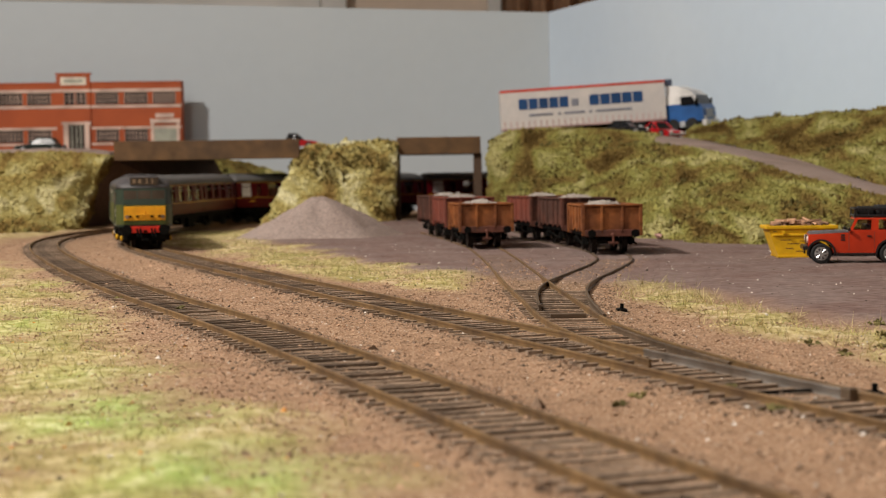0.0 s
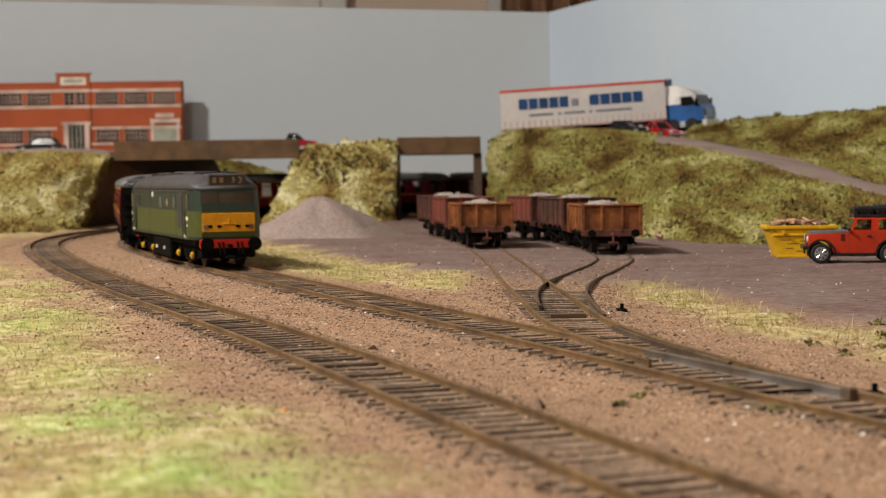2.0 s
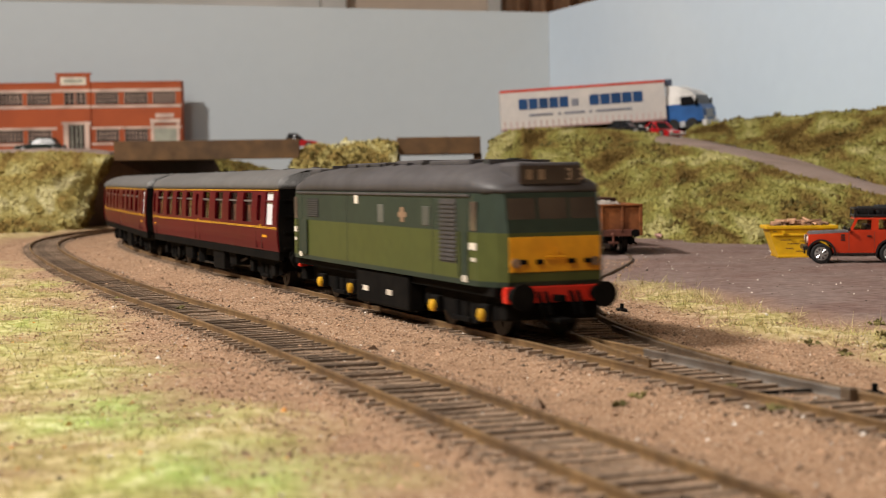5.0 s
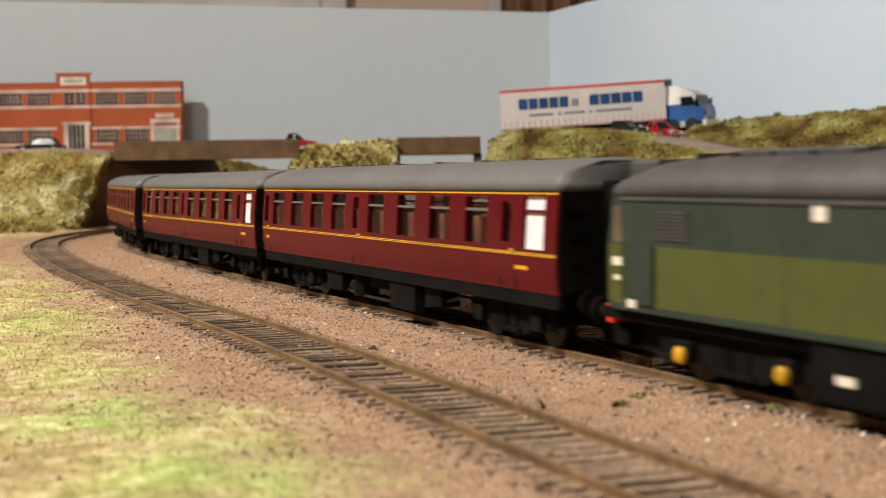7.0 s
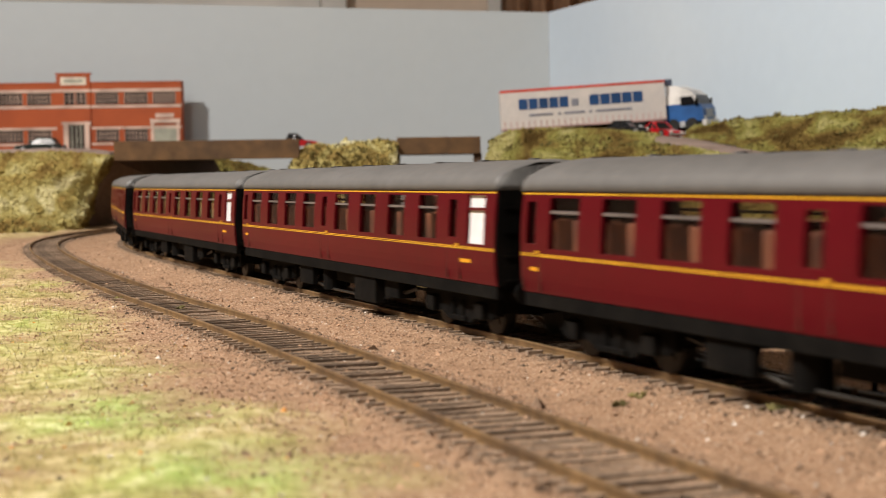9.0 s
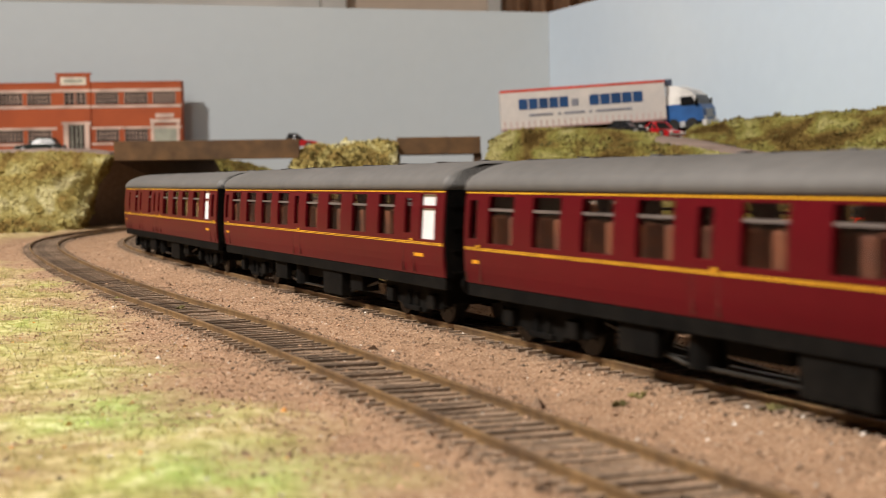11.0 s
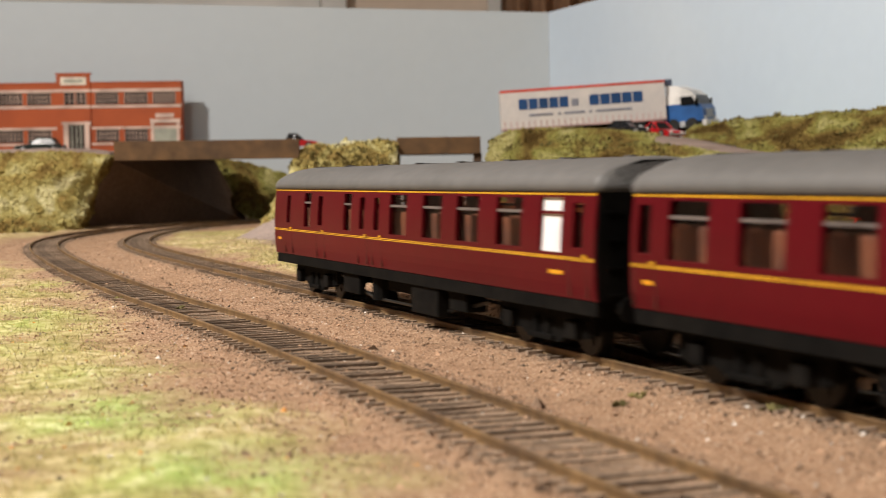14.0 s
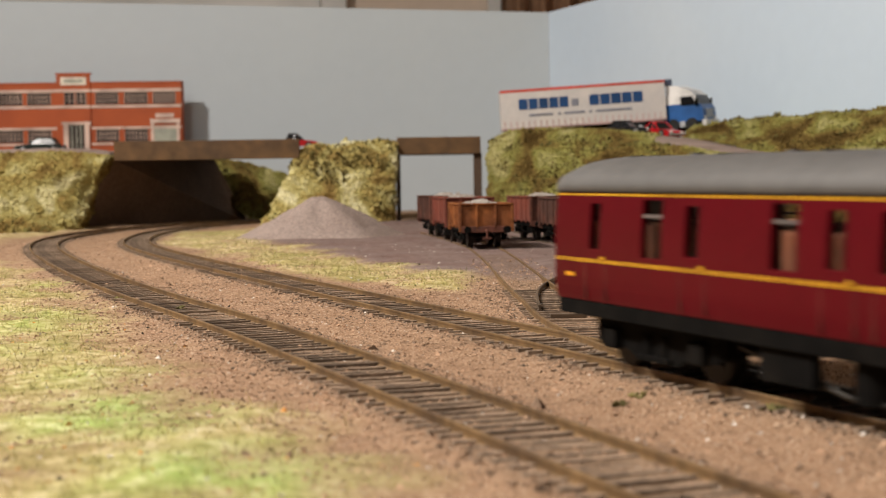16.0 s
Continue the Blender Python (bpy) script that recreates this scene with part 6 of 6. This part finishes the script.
def make_lorry(m):
    """An articulated lorry; it faces +x, origin on the ground under the trailer's tail."""
    t = thing("articulated_lorry", "white curtain-sided lorry with red top edge and blue cab", "lorry", m)
    L, hw = 165.0, 16.5
    tr = simple("trailer_body", lambda b: box(b, 0, L, -hw, hw, 13.5, 52.5, 0.5), TRAILER, t, "white curtain-sided trailer body")
    for s in (-1, 1):
        by = lambda b, x0, x1, z0, z1, d=0.35: box(b, x0, x1, min(s * hw, s * (hw + d)), max(s * hw, s * (hw + d)), z0, z1)
        simple("top_rail", lambda b: by(b, 0, L, 50.2, 52.8), TRED, tr, "red top edge")
        simple("bottom_rail", lambda b: by(b, 0, L, 12.9, 14.4), TSTRAP, tr)
        for k in range(27):
            simple("curtain_strap", lambda b: by(b, 3 + 6 * k, 3.9 + 6 * k, 14.6, 21), TSTRAP, tr)
        # plain blocks in the place and colour of the haulier's lettering
        for k in range(5):
            simple("sign_block", lambda b: by(b, 18.2 + 10.2 * k, 27.0 + 10.2 * k, 32.5, 43, 0.4), TBLUE, tr, "blue lettering block")
        simple("sign_block", lambda b: by(b, 71, 78, 33, 40, 0.4), TBAR, tr)
        for k in range(5):
            simple("sign_block", lambda b: by(b, 89 + 10.9 * k, 98.6 + 10.9 * k, 32.5, 43, 0.4), TBLUE, tr)
        for x0, x1 in ((28, 52), (57, 60), (63, 84), (88, 91), (95, 131)):
            simple("sign_bar", lambda b: by(b, x0, x1, 25.2, 27.6, 0.4), TBAR, tr)
        for x in (18, 31, 44, 138, 152):
            w = simple("wheel", lambda b: tube(b, (x, s * 9, 6.4), (x, s * 15.5, 6.4), 6.4, 20), RUBBER, t)
            simple("wheel_hub", lambda b: tube(b, (x, s * 15.5, 6.4), (x, s * 15.9, 6.4), 3.0, 12), CABGREY, w)
        simple("side_guard", lambda b: by(b, 56, 120, 7, 9, 0.2), BLACK, t)
    simple("head_board", lambda b: box(b, L + 0.05, L + 8, -13, 13, 46.5, 53.0, 0.5), CABDARK, t, "dark blue-grey box on the trailer's front")
    simple("chassis", lambda b: box(b, 4, L + 8, -7, 7, 8.5, 12.8), BLACK, t)
    # the tractor stands turned towards the yard, about its kingpin
    turn = pose((L + 12) * MM, 0, 0, 0, 0, -34) @ pose(-(L + 12) * MM, 0, 0)
    cab = simple("cab", lambda b: loft(b, [[(x, y, z) for x, z in ((L + 6, 9), (L + 6, 27), (L + 44, 27), (L + 48, 22), (L + 49, 9))] for y in (-15.5, 15.5)]), CABBLUE, t, "blue lorry cab", at=turn)
    simple("cab_top", lambda b: loft(b, [[(x, y, z) for x, z in ((L + 8, 27), (L + 8, 36), (L + 40, 36), (L + 44, 27))] for y in (-15.2, 15.2)]), CABWHITE, cab, "white upper cab")
    simple("roof_deflector", lambda b: loft(b, [[(x, y, z) for x, z in ((L + 9, 36), (L + 9, 46.5), (L + 20, 45.5), (L + 35, 40), (L + 39, 36))] for y in (-13.5, 13.5)]), CABWHITE, cab, "white roof deflector")
    for s in (-1, 1):
        simple("cab_window", lambda b: loft(b, [[(L + 25, y, 25), (L + 41, y, 25), (L + 38, y, 34), (L + 25, y, 34)] for y in (s * 15.2, s * 15.8)]), CARGLASS, cab)
        simple("mirror", lambda b: box(b, L + 42, L + 44, min(s * 16, s * 19), max(s * 16, s * 19), 24, 32, 0.3), BLACK, cab)
        simple("cab_wheel", lambda b: (tube(b, (L + 36, s * 9, 6.4), (L + 36, s * 16, 6.4), 6.4, 20), tube(b, (L + 16, s * 9, 6.4), (L + 16, s * 16, 6.4), 6.4, 20)), RUBBER, cab)
        simple("side_skirt", lambda b: box(b, L + 23, L + 29, min(s * 13, s * 15.8), max(s * 13, s * 15.8), 4, 10, 0.4), CABGREY, cab)
        simple("headlight", lambda b: box(b, L + 49, L + 49.8, min(s * 9, s * 13.5), max(s * 9, s * 13.5), 10, 13.5, 0.3), LAMPC, cab)
    simple("windscreen", lambda b: loft(b, [[(L + 45, -13.4, 26), (L + 45, 13.4, 26), (L + 41.2, 13.0, 35), (L + 41.2, -13.0, 35)], [(L + 43, -13.4, 26), (L + 43, 13.4, 26), (L + 39.5, 13.0, 35), (L + 39.5, -13.0, 35)]]), JEEPGREY, cab, "grey tinted windscreen")
    simple("radiator_grille", lambda b: box(b, L + 48.5, L + 49.6, -8, 8, 12, 21, 0.2), CABGREY, cab)
    simple("bumper", lambda b: box(b, L + 47, L + 52, -15.8, 15.8, 3.5, 10, 0.6), CABWHITE, cab, "white front bumper")
    return t


make_lorry(pose(0.0615, 1.515, 0.0835, 0, -3.2, 0))


# ---- scatter on the ground ----
def scatter(n, x0, x1, y0, y1, keep):
    px, py = RNG.uniform(x0, x1, n), RNG.uniform(y0, y1, n)
    g, yd, shade, near = masks(px, py)
    k = keep(g, yd, shade, near, RNG.random(n), px, py)
    px, py = px[k], py[k]
    return np.stack([px, py, surface(px, py)], 1) * MM


UP = np.array([[0.0, 0.0, 1.0]])
SAND = lambda g, yd, shade, near, r, x, y: (g < 0.35 + 0.3 * r) & (yd < 0.3) & (near > 5 + 9 * r)
tagged(crumbs("ballast_grit", scatter(70000, -170, 130, 190, 640, SAND), 0.29 * MM, STONE, 0.7), "loose fine tan ballast grit", "ballast", kind="stuff")
tagged(crumbs("ballast_grit", scatter(16000, -320, 120, 600, 1150, SAND), 0.42 * MM, STONE, 0.7), "loose fine tan ballast grit", "ballast", kind="stuff")
tagged(crumbs("pale_chips", scatter(1600, -280, 250, 200, 950, lambda g, yd, shade, near, r, x, y: r < 0.6), 0.36 * MM, CHIP, 0.7), "pale stone chips scattered on the ground", "stone chips", kind="stuff")
tagged(crumbs("dark_debris", scatter(420, -240, 220, 210, 900, lambda g, yd, shade, near, r, x, y: (near < 30) | (r < 0.14)), 0.5 * MM, LUMP, 0.6), "dark crumbs lying beside the rails", "debris", kind="stuff")
tagged(crumbs("sleeper_grit", scatter(26000, -150, 110, 190, 760, lambda g, yd, shade, near, r, x, y: (near < 17)), 0.30 * MM, STONE, 0.7), "grit lying between the sleepers", "ballast", kind="stuff")
GR = lambda a: (lambda g, yd, shade, near, r, x, y: (g > a + 0.4 * r) & (near > 19))
for nm, mt, n, ln_ in (("straw_grass", STRAW, 60000, 2.0), ("green_grass", BLADE, 50000, 1.6)):
    p = scatter(n, -330, 10, 180, 900, GR(0.25))
    tagged(blades(nm, p, np.repeat(UP, len(p), 0), ln_ * MM, 0.18 * MM, mt, 1.2), "short fibres of scenic grass", "grass", kind="stuff")
    p = scatter(n // 2, -230, 240, 330, 1250, lambda g, yd, shade, near, r, x, y: (g > 0.2 + 0.4 * r) & (near > 19) & (x > -20 - (y - 560) * 0.45))
    tagged(blades(nm, p, np.repeat(UP, len(p), 0), ln_ * 1.4 * MM, 0.24 * MM, mt, 1.0), "short fibres of scenic grass", "grass", kind="stuff")


NEAR_TRACK = lambda lo, hi: (lambda g, yd, shade, near, r, x, y: (near > lo) & (near < hi) & (yd < 0.4))
tagged(crumbs("track_grit", scatter(34000, -160, 120, 190, 620, NEAR_TRACK(0, 15)), 0.26 * MM, STONE_DARK, 0.7), "grit spilled over the sleepers", "ballast", kind="stuff")
tagged(crumbs("coarse_ballast", scatter(26000, -170, 130, 190, 760, NEAR_TRACK(10, 22)), 0.42 * MM, STONE_DARK, 0.7), "coarser brown ballast at the sleeper ends", "ballast", kind="stuff")
tagged(crumbs("dark_grit", scatter(4500, -200, 240, 190, 800, lambda g, yd, shade, near, r, x, y: r < 0.5 + 0.3 * g), 0.27 * MM, LUMP, 0.6), "dark specks in the sand and grass", "debris", kind="stuff")
tagged(crumbs("white_grit", scatter(2600, -200, 120, 190, 620, lambda g, yd, shade, near, r, x, y: yd < 0.5), 0.22 * MM, CHIP, 0.7), "pale specks in the sand and grass", "stone chips", kind="stuff")
tagged(crumbs("orange_chips", scatter(420, -170, 40, 190, 460, lambda g, yd, shade, near, r, x, y: g > 0.1), 0.40 * MM, AMBER, 0.7), "amber grains in the grass", "stone chips", kind="stuff")
p = scatter(2600, -190, 10, 200, 620, GR(0.05))
tagged(blades("long_straw", p, np.repeat(UP, len(p), 0), 4.6 * MM, 0.16 * MM, STRAW, 2.2), "long pale straw fibres lying in the grass", "grass", kind="stuff")
p = scatter(5200, 60, 240, 330, 600, lambda g, yd, shade, near, r, x, y: (g > 0.12) & (near > 16))
tagged(blades("long_straw", p, np.repeat(UP, len(p), 0), 5.0 * MM, 0.2 * MM, STRAW, 1.4), "long pale straw fibres lying in the grass", "grass", kind="stuff")


def make_twigs():
    """Dark weeds and lumps of foam foliage on the ground, a few millimetres across."""
    for k, (x, y, r) in enumerate(((93, 377, 2.2), (97, 361, 2.0), (110, 372, 1.7), (116, 395, 1.6), (121, 417, 2.0), (133, 388, 1.7), (57, 299, 1.9), (39, 299, 1.6), (34, 286, 1.0), (61, 271, 2.1), (-119, 545, 1.6), (-88, 500, 1.2))):
        z = float(surface(np.array([x * 1.0]), np.array([y * 1.0]))[0])
        q = np.stack([RNG.normal(x, r * 0.62, 22), RNG.normal(y, r * 0.62, 22), z + abs(RNG.normal(0, r * 0.3, 22))], 1)
        ob = crumbs("weed_clump", q * MM, 0.5 * MM, WEED, 0.8)
        tagged(ob, "small dark green-brown clump of foam weed on the ground", "weed", "weeds on the ground")


make_twigs()


# ---- movement: the train runs through at a steady speed ----
SPEED, START = 119.1, 1194.0
GAP_L, GAP_C = 19.2, 12.5


def rail_point(s):
    y = float(np.interp(s, IN_S, IN_Y))
    return Vector((float(np.interp(s, IN_S, IN_X)), y, float(lie(y)) + RAIL_TOP)) * MM


def heading(a, b):
    """A pose midway between two pivots, facing from b to a."""
    d = a - b
    return Matrix.Translation((a + b) / 2) @ pose(0, 0, 0, 0, -math.degrees(math.atan2(d.z, math.hypot(d.x, d.y))), math.degrees(math.atan2(d.y, d.x)))


def run(vehicle, bogies, front, length, ahead, behind, r):
    """Keys a vehicle whose leading end starts at arc length front; its pivots lie ahead of and behind its middle."""
    rows = []
    turns = ([], [])
    for i in range(65):
        t = i * 0.25
        c = front + length / 2 - SPEED * t
        m = heading(rail_point(c - ahead), rail_point(c + behind)) @ pose((behind - ahead) / 2 * MM, 0, 0)
        rows.append((t, m))
        for k, along in enumerate((behind, -ahead)):
            s = c + along
            w = heading(rail_point(s - 17), rail_point(s + 17))
            yaw = (m.inverted() @ w).to_euler().z
            turns[k].append((t, pose(-along * MM, 0, 0, 0, 0, math.degrees(yaw))))
    walk(vehicle, rows)
    for (b, wheels), rws in zip(bogies, turns):
        walk(b, rws)
        for w in wheels:
            base = w.matrix_basis.translation.copy()
            walk(w, [(j / 15, pose(*base, 0, math.degrees(SPEED * j / 15 / r), 0)) for j in range(241)])


def motions():
    s = START
    run(LOCO[0], LOCO[1], s, L_LEN, 57.0, 51.0, 6.3)
    s += L_LEN + GAP_L
    for c, b in COACHES:
        run(c, b, s, C_LEN, 93.0, 93.0, 6.1)
        s += C_LEN + GAP_C


motions()
